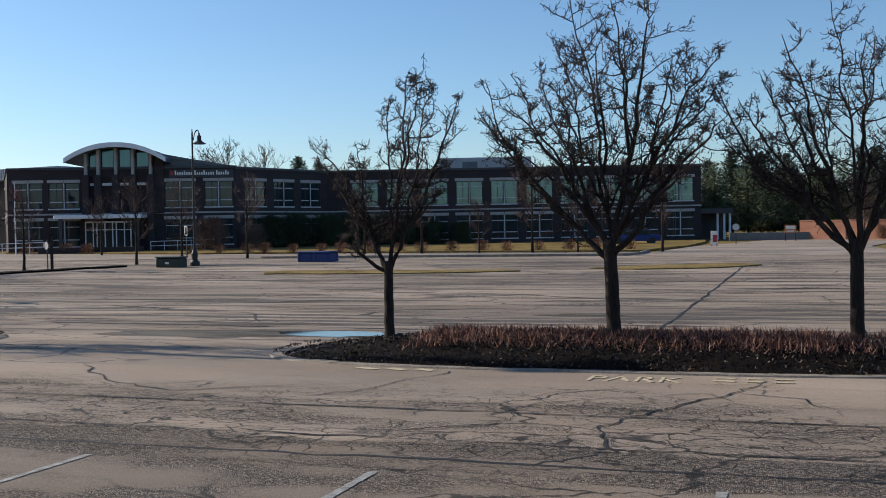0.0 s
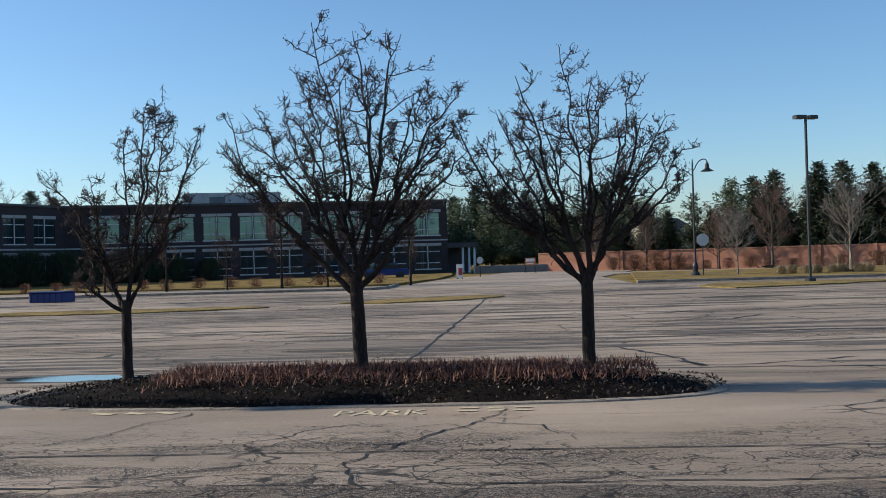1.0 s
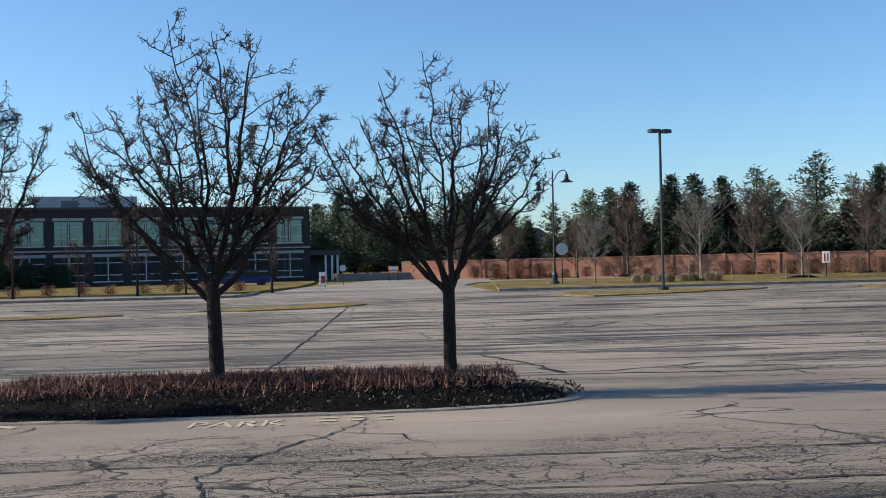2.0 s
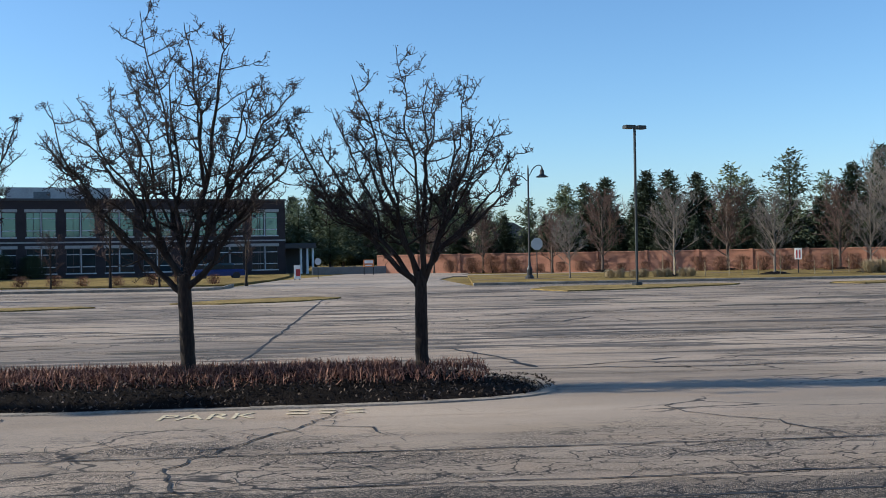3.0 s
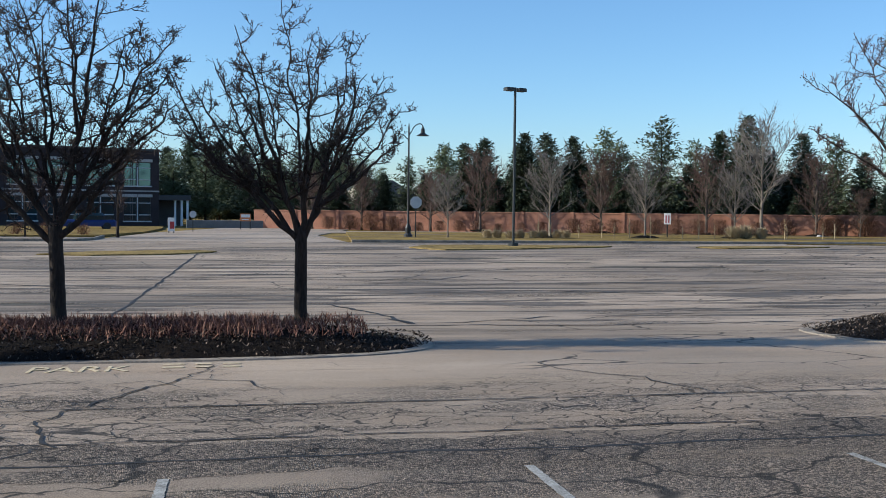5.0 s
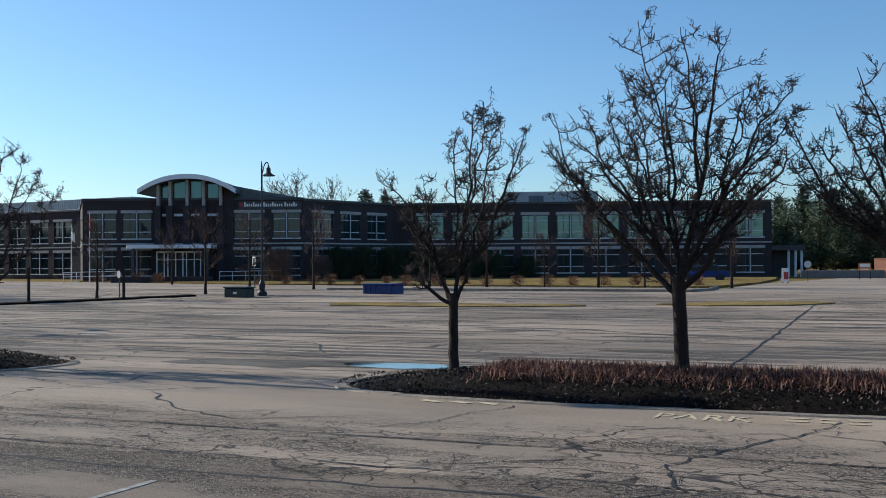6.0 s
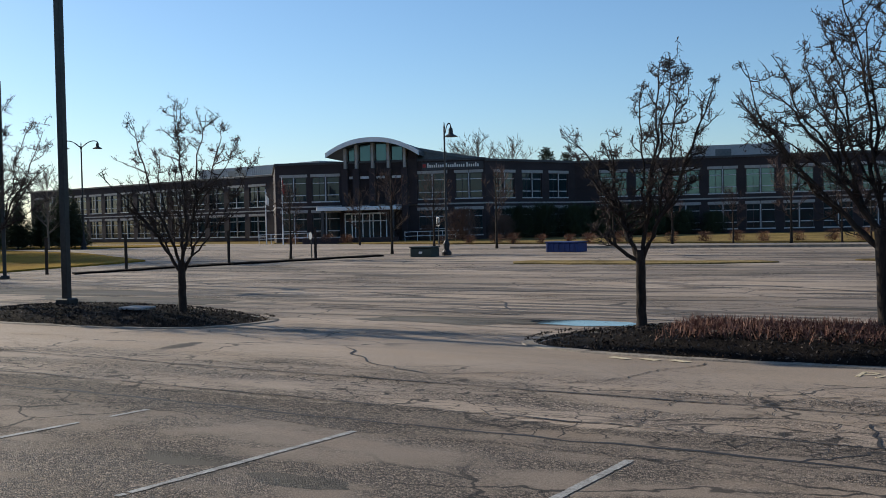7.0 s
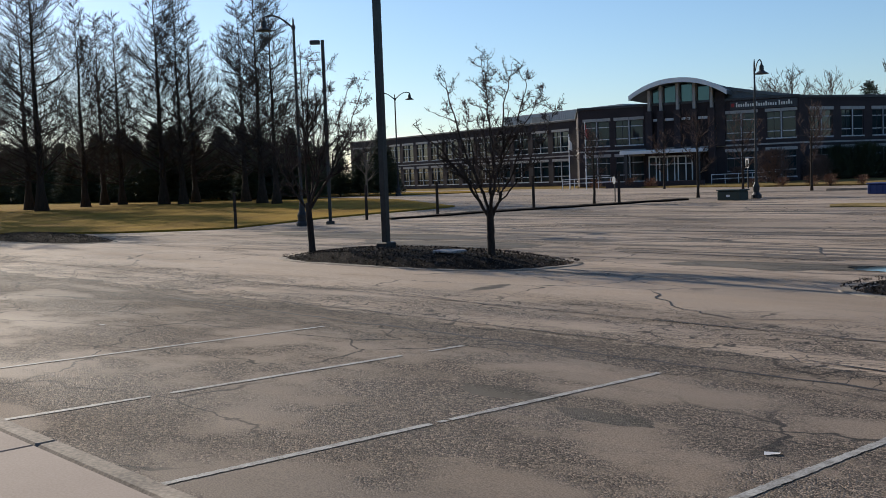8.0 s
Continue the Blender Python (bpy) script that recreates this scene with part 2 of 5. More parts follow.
SHINGLE = surf("brown_shingle", (0.06, 0.045, 0.04), (0.11, 0.085, 0.075), 1, 8, 0.95, 0.4)
BEHIND = surf("plain_wall", (0.10, 0.075, 0.06), (0.16, 0.12, 0.10), 2, 8, 0.9, 0.3)
WATER = surf("puddle_water", (0.015, 0.017, 0.02), (0.03, 0.032, 0.035), 2, 0.5, 0.03, 0, spec=0.6)
WET = asphalt("wet_asphalt", 0.13, 0.05, 0.92, 0.05)


# ---- mesh helpers ----
class Geo:
    def __init__(self):
        self.v, self.f = [], []

    def quad(self, *pts):
        k = len(self.v)
        self.v += [tuple(p) for p in pts]
        self.f.append(tuple(range(k, k + len(pts))))
        return self

    def box(self, x0, y0, z0, x1, y1, z1, m=None, bevel=0.0):
        k, e = len(self.v), bevel
        if e:
            ring = [(x0 + e, y0), (x1 - e, y0), (x1, y0 + e), (x1, y1 - e), (x1 - e, y1), (x0 + e, y1), (x0, y1 - e), (x0, y0 + e)]
            cx, cy = (x0 + x1) / 2, (y0 + y1) / 2
            sx, sy = 1 - e / max(x1 - x0, 1e-6) * 2, 1 - e / max(y1 - y0, 1e-6) * 2
            pts = [(x, y, z0) for x, y in ring] + [(x, y, z1 - e) for x, y in ring] + [(cx + (x - cx) * sx, cy + (y - cy) * sy, z1) for x, y in ring]
            fs = [tuple(range(7, -1, -1)), tuple(range(16, 24))]
            for a in (0, 8):
                fs += [(a + i, a + (i + 1) % 8, a + 8 + (i + 1) % 8, a + 8 + i) for i in range(8)]
        else:
            pts = [(x, y, z) for z in (z0, z1) for x, y in ((x0, y0), (x1, y0), (x1, y1), (x0, y1))]
            fs = [(3, 2, 1, 0), (4, 5, 6, 7), (0, 1, 5, 4), (1, 2, 6, 5), (2, 3, 7, 6), (3, 0, 4, 7)]
        self.v += [tuple(m @ Vector(p)) if m else p for p in pts]
        self.f += [tuple(k + i for i in f) for f in fs]
        return self

    def tube(self, pts, radii, sides=6, caps=True):
        k = len(self.v)
        pts = [Vector(p) for p in pts]
        for i, p in enumerate(pts):
            d = (pts[min(i + 1, len(pts) - 1)] - pts[max(i - 1, 0)])
            d = d.normalized() if d.length > 1e-9 else Vector((0, 0, 1))
            a = d.cross(Vector((0.31, 0.95, 0.02)) if abs(d.z) > 0.9 else Vector((0, 0, 1))).normalized()
            b = d.cross(a)
            for s in range(sides):
                w = 2 * math.pi * s / sides
                self.v.append(tuple(p + radii[i] * (a * math.cos(w) + b * math.sin(w))))
        for i in range(len(pts) - 1):
            for s in range(sides):
                q, r = k + i * sides + s, k + i * sides + (s + 1) % sides
                self.f.append((q, r, r + sides, q + sides))
        if caps:
            self.f.append(tuple(k + s for s in reversed(range(sides))))
            self.f.append(tuple(k + (len(pts) - 1) * sides + s for s in range(sides)))
        return self

    def lathe(self, profile, centre=(0, 0, 0), sides=12):
        return self.tube([(centre[0], centre[1], centre[2] + z) for r, z in profile], [r for r, z in profile], sides)

    def blade(self, p, q, w, side):
        """A thin three-cornered leaf from p to q."""
        s = Vector(side) * w
        return self.quad(Vector(p) - s, Vector(p) + s, q)

    def prism(self, ring, z0, z1):
        k, c = len(self.v), len(ring)
        self.v += [(x, y, z0) for x, y in ring] + [(x, y, z1) for x, y in ring]
        self.f += [tuple(range(k + c - 1, k - 1, -1)), tuple(range(k + c, k + 2 * c))]
        self.f += [(k + i, k + (i + 1) % c, k + c + (i + 1) % c, k + c + i) for i in range(c)]
        return self

    def mesh(self, name, material, smooth=False):
        me = bpy.data.meshes.new(name)
        me.from_pydata(self.v, [], self.f)
        me.materials.append(material)
        if smooth:
            me.polygons.foreach_set("use_smooth", [True] * len(me.polygons))
        me.update()
        return me


def part(name, geo, material, parent=None, label="", smooth=False):
    ob = new(name, geo.mesh(name, material, smooth))
    if parent is not None:
        ob.parent = parent
    if label:
        ob["label"] = label
    return ob


def thing(name, label, category, group="", kind="", at=None):
    ob = new(name)
    ob.empty_display_size = 0.2
    if at is not None:
        ob.matrix_basis = at
    return tagged(ob, label, category, group, kind)


def slab(name, geo, material, label, category="ground", kind="structure"):
    return tagged(part(name, geo, material), label, category, "", kind)


def gz(y):
    """Height of the ground: it falls from the sidewalk to a shallow drain line and rises again towards the building."""
    if y < 20:
        return -0.019 * (y - 6.4)
    if y < 24:
        u = (y - 20) / 4
        return -0.2584 - 0.0532 * (u - u * u / 2)
    if y < 50:
        return -0.285 + 0.485 * ((y - 24) / 26) ** 1.3
    return 0.2


def sheet(x0, x1, y0, y1, up=0.0, step=1.0):
    """A sheet that lies on the ground."""
    g = Geo()
    ys, y = [], y0
    while y < y1:
        ys.append(y)
        y += step if y < 52 else 40
    ys.append(y1)
    for a, c in zip(ys, ys[1:]):
        g.quad((x0, a, gz(a) + up), (x1, a, gz(a) + up), (x1, c, gz(c) + up), (x0, c, gz(c) + up))
    return g


def area(ring, up, skirt=0.12):
    """A flat-topped piece of ground with any outline, laid on the ground, with a low edge."""
    g, c = Geo(), len(ring)
    g.v = [(x, y, gz(y) + up) for x, y in ring] + [(x, y, gz(y) + up - skirt) for x, y in ring]
    g.f = [tuple(range(c))] + [(i, c + i, c + (i + 1) % c, (i + 1) % c) for i in range(c)]
    return g


def strip(path, width, up):
    """A flat band along a path on the ground."""
    g = Geo()
    for (x0, y0), (x1, y1) in zip(path, path[1:]):
        d = Vector((x1 - x0, y1 - y0)).normalized() * width / 2
        g.quad((x0 + d.y, y0 - d.x, gz(y0 - d.x) + up), (x1 + d.y, y1 - d.x, gz(y1 - d.x) + up), (x1 - d.y, y1 + d.x, gz(y1 + d.x) + up), (x0 - d.y, y0 + d.x, gz(y0 + d.x) + up))
    return g

# ---- ground ----
rng = random.Random(7)
g = Geo()
ys = [-1500, -400, -60, -8] + [k * 2 - 4 for k in range(0, 28)] + [60, 120, 300, 800, 2500]
for a, c in zip(ys, ys[1:]):
    g.quad((-2500, a, gz(max(a, -4)) - 0.05), (2500, a, gz(max(a, -4)) - 0.05), (2500, c, gz(max(c, -4)) - 0.05), (-2500, c, gz(max(c, -4)) - 0.05))
slab("ground", g, LAWN, "dry tan winter grass and soil reaching the horizon")
slab("road_lot", sheet(-150, 95, 1.3, 58), ASPHALT, "worn cracked tan-grey asphalt of an empty parking lot", "road")
slab("road_stalls", sheet(-60, 60, 1.3, 6.85, 0.004), COARSE, "coarse dark-stained asphalt under the parking stalls", "road")
g = Geo()
edge = [(x, 6.72 + 0.22 * noise.noise((x * 0.6, 1.0, 0)) + 0.1 * noise.noise((x * 3.1, 2.0, 0)), 7.95 + 0.42 * noise.noise((x * 0.5, 5.0, 0)) + 0.16 * noise.noise((x * 2.6, 6.0, 0))) for x in (-60 + 0.2 * i for i in range(601))]
for (xa, ya, yb), (xc, yc, yd) in zip(edge, edge[1:]):      # broken, uneven edges
    for s in range(4):
        q = [(xa, ya + (yb - ya) * s / 4), (xc, yc + (yd - yc) * s / 4), (xc, yc + (yd - yc) * (s + 1) / 4), (xa, ya + (yb - ya) * (s + 1) / 4)]
        g.quad(*[(x, y, gz(y) + 0.006) for x, y in q])
slab("road_band", g, BAND, "dark gritty band of broken asphalt along the stall ends", "road")
slab("road_entry", area([(-5, 57.9), (9.5, 57.9), (9, 75), (14, 100), (40, 150), (20, 150), (2, 104), (-3, 80)], 0.01), DRIVE, "pale worn asphalt entry drive", "road")
slab("road_front", area([(-150, 60), (-60, 58.1), (-5.2, 58.1), (-5.2, 66), (-40, 70), (-62, 78), (-150, 92)], 0.012), DRIVE, "pale concrete drive before the office building", "road")
slab("road_cross", area([(9.6, 84), (110, 96), (110, 102), (12, 91)], 0.012), DRIVE, "pale asphalt road behind the verge", "road")

# stall lines: nine-foot bays
for k in range(-7, 9):
    x = (k - 3) * 2.74 + 8.22
    worn = 0.08 if x > -9 else 0.72        # the paint lasts in flakes; hardly any is left towards the lot's far end
    paint = Geo()
    for i in range(130):
        y = 1.45 + i * 0.04
        keep = 0.5 + 0.62 * noise.noise((x * 0.7, y * 0.9, 2.0)) + 0.28 * noise.noise((x, y * 6.0, 7.0))
        if keep < worn + 0.13:
            continue
        w = 0.043 * min(1.0, 0.55 + keep)
        a, c = -w + rng.uniform(0, 0.006), w - rng.uniform(0, 0.006)
        paint.quad((x + a, y, gz(y) + 0.009), (x + c, y, gz(y) + 0.009), (x + c + rng.uniform(-.004, .004), y + 0.041, gz(y) + 0.009), (x + a + rng.uniform(-.004, .004), y + 0.041, gz(y) + 0.009))
    lines = part("stall_line", paint, WHITE)
    tagged(lines, "faded white painted parking stall line on asphalt", "road marking", "parking stall lines", "structure")

# sidewalk with a kerb in front of the camera's stand
bed = slab("pavement", Geo().box(-37.5, -4.0, -0.1, 22.5, 1.12, 0.2), KERB, "pale concrete sidewalk slabs with narrow joints", "pavement")
slab_me = Geo().box(0.008, -4.0, 0.15, 2.392, 1.12, 0.235, bevel=0.012).mesh("slab", CONCRETE)
for k in range(-14, 11):
    o = new("slab", slab_me)
    o.parent = bed
    o.location.x = -3.87 + k * 2.4
kb = Geo()
for k in range(-14, 12):
    x = -3.87 + k * 2.4
    kb.box(x + 0.004, 1.125, -0.1, x + 2.396, 1.29, 0.237, bevel=0.02)
slab("kerb_stalls", kb, KERB, "pale concrete kerb along the sidewalk", "kerb")
# unseen wall added behind the camera to darken the lower windows' reflections
bw = Geo().box(-60, -9.4, -0.5, 60, -9.0, 6.6)
slab("wall_behind", bw, BEHIND, "unseen plain brown wall added behind for the windows to reflect", "wall")


# ---- islands in the lot ----
def mound(x0, x1, y0, y1, high, seed, rings=14, n=110, squareness=3.2):
    """A heap of mulch with a rounded outline."""
    r, g = random.Random(seed), Geo()
    cx, cy, ax, ay = (x0 + x1) / 2, (y0 + y1) / 2, (x1 - x0) / 2, (y1 - y0) / 2
    for i in range(rings + 1):
        s = i / rings
        for k in range(n):
            w = 2 * math.pi * k / n
            c, d = math.cos(w), math.sin(w)
            q = (abs(c) ** squareness + abs(d) ** squareness) ** (-1 / squareness)
            x, y = cx + ax * s * q * c, cy + ay * s * q * d
            edge = 1 + 0.03 * noise.noise((x * 1.7, y * 1.7, seed)) if i == rings else 1
            x, y = cx + (x - cx) * edge, cy + (y - cy) * edge
            z = gz(y) + high * (1 - s ** 3.0) - 0.02 + (0.05 * noise.noise((x * 1.3, y * 1.3, 3.1)) + 0.035 * noise.noise((x * 5, y * 5, 1.7))) * (1 - s ** 8)
            g.v.append((x, y, z))
    for i in range(rings):
        for k in range(n):
            a, b2 = i * n + k, i * n + (k + 1) % n
            g.f.append((a, a + n, b2 + n, b2))
    return g


def island(x0, x1, y0, y1, high, seed, label):
    g = mound(x0, x1, y0, y1, high, seed)
    slab("mulch_island", g, MULCH, label, "planting bed")
    kerb, n = Geo(), 120
    cx, cy, ax, ay = (x0 + x1) / 2, (y0 + y1) / 2, (x1 - x0) / 2, (y1 - y0) / 2

    def at(k, grow):
        w = 2 * math.pi * k / n
        c, d = math.cos(w), math.sin(w)
        q = (abs(c) ** 3.2 + abs(d) ** 3.2) ** (-1 / 3.2)
        x, y = cx + (ax + grow) * q * c, cy + (ay + grow) * q * d
        return x, y
    for k in range(n):
        p, q, r2, s = at(k, -0.05), at(k + 1, -0.05), at(k + 1, 0.17), at(k, 0.17)
        h = 0.022 + 0.02 * noise.noise((k * 0.3, seed, 0))
        o1, o2 = at(k, 0.2), at(k + 1, 0.2)
        kerb.quad(*[(x, y, gz(y) + h) for x, y in (s, r2, q, p)])
        kerb.quad(*[(x, y, gz(y) + e) for (x, y), e in ((o1, -0.02), (o2, -0.02), (r2, h), (s, h))])
    slab("kerb_island", kerb, KERB, "worn pale concrete kerb round a mulch island", "kerb")
    chips, r = Geo(), random.Random(seed + 5)
    for _ in range(int((x1 - x0) * (y1 - y0) * 220)):
        w, s = r.uniform(0, 2 * math.pi), math.sqrt(r.uniform(0.02, 1.06))
        c, d = math.cos(w), math.sin(w)
        q = (abs(c) ** 3.2 + abs(d) ** 3.2) ** (-1 / 3.2)
        x, y = cx + ax * s * q * c, cy + ay * s * q * d
        z = gz(y) + (high * (1 - min(s, 1) ** 3.0) + 0.03 if s < 1 else 0.09) + r.uniform(-0.015, 0.02)
        a, e, t = r.uniform(0, 6.28), r.uniform(0.008, 0.027), r.uniform(-0.02, 0.02)
        u, v = Vector((math.cos(a) * e, math.sin(a) * e, t)), Vector((-math.sin(a) * e * 0.45, math.cos(a) * e * 0.45, r.uniform(-0.01, 0.01)))
        p = Vector((x, y, z))
        chips.quad(p - u - v, p + u - v, p + u + v, p - u + v)
    slab("mulch_chips", chips, CHIP, "loose weathered bark chips on the mulch bed", "mulch", "stuff")


island(-5.1, 6.2, 13.75, 17.9, 0.34, 3, "long mound of dark bark mulch with trees and dead stalks")
island(-21.6, -12.5, 14.0, 17.9, 0.30, 11, "mound of dark bark mulch round a light pole and trees")
island(13.7, 26.0, 13.9, 17.9, 0.52, 17, "mound of dark bark mulch with a tree on its end")
island(-48, -37.0, 14.6, 17.6, 0.30, 23, "far mound of dark bark mulch at the lot's side")

# ---- lawns and verges ----
def ragged(ring, seed, amount=0.22, step=0.7):
    """An outline broken up as a worn grass edge is."""
    out = []
    for (x0, y0), (x1, y1) in zip(ring, ring[1:] + ring[:1]):
        n = max(1, int(math.hypot(x1 - x0, y1 - y0) / step))
        for i in range(n):
            x, y = x0 + (x1 - x0) * i / n, y0 + (y1 - y0) * i / n
            out.append((x + amount * noise.noise((x * 0.9, y * 0.9, seed)), y + amount * noise.noise((x * 0.9, y * 0.9, seed + 5))))
    return out


slab("lawn_trees", area([(-44.2, 42.4), (-44.2, 39), (-44.6, 36), (-44.4, 32), (-43.2, 28), (-42.6, 25.4), (-46, 21.4), (-52.6, 17.8), (-70, 10.5), (-150, -18), (-240, 40), (-190, 95), (-80, 58.5), (-60, 51)], 0.09), GREENLAWN, "yellow-green winter lawn under tall bare conifers", "lawn")
slab("verge_median", area(ragged([(-38.7, 32.6), (-38.2, 32.2), (-36.3, 37.4), (-30.4, 47.2), (-31.0, 47.6), (-37.0, 38.3)], 4, 0.5), 0.09), MULCH, "narrow dark mulch median with posts", "planting bed")
slab("verge_small", area(ragged([(-19.6, 42.2), (-18.9, 41.0), (-12.6, 40.9), (-7.4, 42.4), (-8.2, 43.2), (-12.6, 42.9), (-19.0, 43.0)], 3), 0.05), STRIPLAWN, "low grass island in the lot", "verge")
slab("verge_entry", area(ragged([(-4.8, 43.8), (-2.6, 43.2), (0.6, 44.1), (2.2, 45.4), (2.4, 46.2), (1.2, 46.8), (-2.6, 45.7)], 8), 0.05), STRIPLAWN, "yellowed grass island beside the entry drive", "verge")
slab("verge_pole", area(ragged([(11.6, 49.4), (13, 47.6), (17.5, 48.7), (22, 50.4), (23, 51.8), (18, 53.0), (13, 52.6)], 12, 0.35), 0.06), STRIPLAWN, "worn dry grass island round a light pole", "verge")
slab("verge_side", area(ragged([(27.0, 50.4), (28.5, 49.4), (33.5, 50.6), (35.5, 51.6), (33.5, 52.4), (28, 51.8)], 15), 0.06), STRIPLAWN, "dry grass island in the lot's far side", "verge")
slab("verge_far", area([(36, 57.0), (44, 56), (60, 56.4), (60, 57.2), (44, 57.3)], 0.06), LAWN, "dry grass island far across the lot", "verge")
slab("verge_road", area([(9.7, 58.2), (96, 58.2), (110, 95), (12, 83.6)], 0.10), LAWN, "dry tan grass verge with a kerb", "verge")
slab("verge_building", area([(-62, 79), (-40, 71), (-5.4, 67), (-3.4, 80), (-3.2, 96), (-4, 108), (-42, 99), (-47, 87), (-66, 79.5)], 0.1), LAWN, "dry lawn before the office building", "verge")
slab("verge_left", area([(-150, 66), (-76, 64), (-68, 70), (-70, 74), (-150, 80)], 0.1), GREENLAWN, "strip of yellowed lawn before the left wing", "verge")

for name, ring in (("kerb_verge", [(9.7, 58.2), (96, 58.2)]), ("kerb_front", [(-28, 58.0), (-5.2, 58.0), (-4.6, 60), (-4.8, 66.4)])):
    g = Geo()
    for (x0, y0), (x1, y1) in zip(ring, ring[1:]):
        d = Vector((x1 - x0, y1 - y0, 0))
        g.box(0, -0.08, -0.1, d.length, 0.08, 0.15, Matrix.Translation((x0, y0, 0.2)) @ Matrix.Rotation(math.atan2(d.y, d.x), 4, "Z"), 0.02)
    slab(name, g, KERB, "pale concrete kerb at the lot's edge", "kerb")


# ---- wear on the asphalt ----
def crack(path, width, seed, wander=0.12, step=0.25):
    """A ragged ribbon whose width swells and thins along a wandering path."""
    r, pts = random.Random(seed), []
    for (x0, y0), (x1, y1) in zip(path, path[1:]):
        n = max(2, int(math.hypot(x1 - x0, y1 - y0) / step))
        for i in range(n):
            t = i / n
            pts.append((x0 + (x1 - x0) * t + r.gauss(0, wander * 0.4), y0 + (y1 - y0) * t + r.gauss(0, wander * 0.4)))
    pts.append(path[-1])
    g = Geo()
    for i, p in enumerate(pts):
        a, b = pts[max(i - 1, 0)], pts[min(i + 1, len(pts) - 1)]
        d = Vector((b[0] - a[0], b[1] - a[1]))
        d = d.normalized() if d.length > 1e-6 else Vector((1, 0))
        w = width * r.uniform(0.3, 0.75) * (0.3 if i in (0, len(pts) - 1) else 1)
        for e in (-w, w):
            x, y = p[0] - d.y * e, p[1] + d.x * e
            g.v.append((x, y, gz(y) + 0.009))
        if i:
            k = 2 * i
            g.f.append((k - 2, k, k + 1, k - 1))
    return g


cracks = Geo()


def join(g):
    k = len(cracks.v)
    cracks.v += g.v
    cracks.f += [tuple(i + k for i in f) for f in g.f]


join(crack([(-30, 9.9), (-12, 9.95), (-2.5, 9.82), (6.9, 9.82), (16, 9.9), (30, 9.8)], 0.035, 1, 0.03, 0.5))
join(crack([(-20, 8.0), (-8, 8.15), (2, 8.05), (10, 8.2), (24, 8.0)], 0.03, 2, 0.08, 0.4))
join(crack([(-14, 7.25), (-2, 7.2), (8, 7.3), (20, 7.2)], 0.05, 3, 0.07, 0.4))
join(crack([(0.7, 19), (0.72, 22.3), (1.0, 30), (1.35, 38), (1.62, 45.2)], 0.075, 4, 0.08, 0.6))
join(crack([(-1.42, 13.35), (-1.44, 13.0), (-1.75, 12.3), (-1.9, 11.3), (-2.4, 10.4)], 0.022, 5, 0.08, 0.15))
join(crack([(0.16, 9.6), (0.5, 10.6), (1.3, 11.2)], 0.02, 6, 0.05, 0.12))
join(crack([(3.0, 13.2), (2.6, 11.8), (2.2, 11.1), (1.7, 9.9), (1.4, 9.0), (1.75, 8.0), (1.2, 7.2)], 0.03, 7, 0.10, 0.16))
join(crack([(2.6, 11.8), (3.4, 11.6), (3.6, 10.9)], 0.03, 8))
join(crack([(7.6, 13.0), (7.3, 12.8), (7.6, 11.9), (8.3, 11.2), (8.6, 9.9)], 0.03, 9))
join(crack([(6.34, 20.3), (6.7, 18.9), (6.2, 21.8), (5.4, 24)], 0.10, 10, 0.1))
join(crack([(-15, 9.7), (-11.5, 10.3), (-7.4, 9.7)], 0.03, 11, 0.06))
join(crack([(-7.5, 13.0), (-6.0, 11.3), (-4.4, 10.5), (-3.0, 11.4)], 0.03, 12))
r = random.Random(40)
for _ in range(50):      # short branching cracks in the aisle
    x, y = r.choice((r.gauss(-0.3, 1.6), r.gauss(2.2, 1.2), r.gauss(9, 3.5), r.uniform(-12, 16))), r.uniform(7.2, 12.9) if r.random() < 0.35 else r.gauss(8.9, 1.1)
    a = r.uniform(0, 6.28)
    pts = [(x, y)]
    for _ in range(r.randint(2, 5)):
        a += r.gauss(0, 0.7)
        pts.append((pts[-1][0] + 0.55 * math.cos(a), max(7.0, min(13.3, pts[-1][1] + 0.4 * math.sin(a)))))
    join(crack(pts, r.uniform(0.007, 0.014), r.random(), 0.05, 0.2))
for _ in range(150):      # long cracks across the far lot
    x, y = r.uniform(-40, 45), r.uniform(18.5, 55)
    s = r.uniform(2, 9)
    join(crack([(x, y), (x + s * 0.5, y + r.gauss(0, .5)), (x + s, y + r.gauss(0, 1.0))], r.uniform(0.025, 0.10), r.random(), 0.12, 0.4))
for path, spread2, count in (([(3.0, 13.2), (2.6, 11.8), (2.2, 11.1), (1.7, 9.9), (1.4, 9.0), (1.75, 8.0), (1.2, 7.2)], 0.4, 34), ([(1.0, 11.2), (0.5, 10.6), (0.16, 9.6), (-0.3, 8.8), (-0.9, 7.6)], 0.45, 30), ([(8.6, 9.9), (9.5, 9.0), (11, 8.8), (13, 8.2)], 0.8, 30)):
    for _ in range(count):      # crazed pieces beside the main cracks
        k = r.randrange(len(path) - 1)
        t = r.random()
        x = path[k][0] + (path[k + 1][0] - path[k][0]) * t + r.gauss(0, spread2)
        y = path[k][1] + (path[k + 1][1] - path[k][1]) * t + r.gauss(0, spread2 * 0.6)
        a = r.choice((0.2, 1.9, 2.8)) + r.gauss(0, 0.5)
        q = r.uniform(0.15, 0.55)
        join(crack([(x, y), (x + q * math.cos(a), y + q * math.sin(a)), (x + q * 1.6 * math.cos(a + 0.8), y + q * 1.6 * math.sin(a + 0.8))], r.uniform(0.006, 0.014), r.random(), 0.04, 0.12))
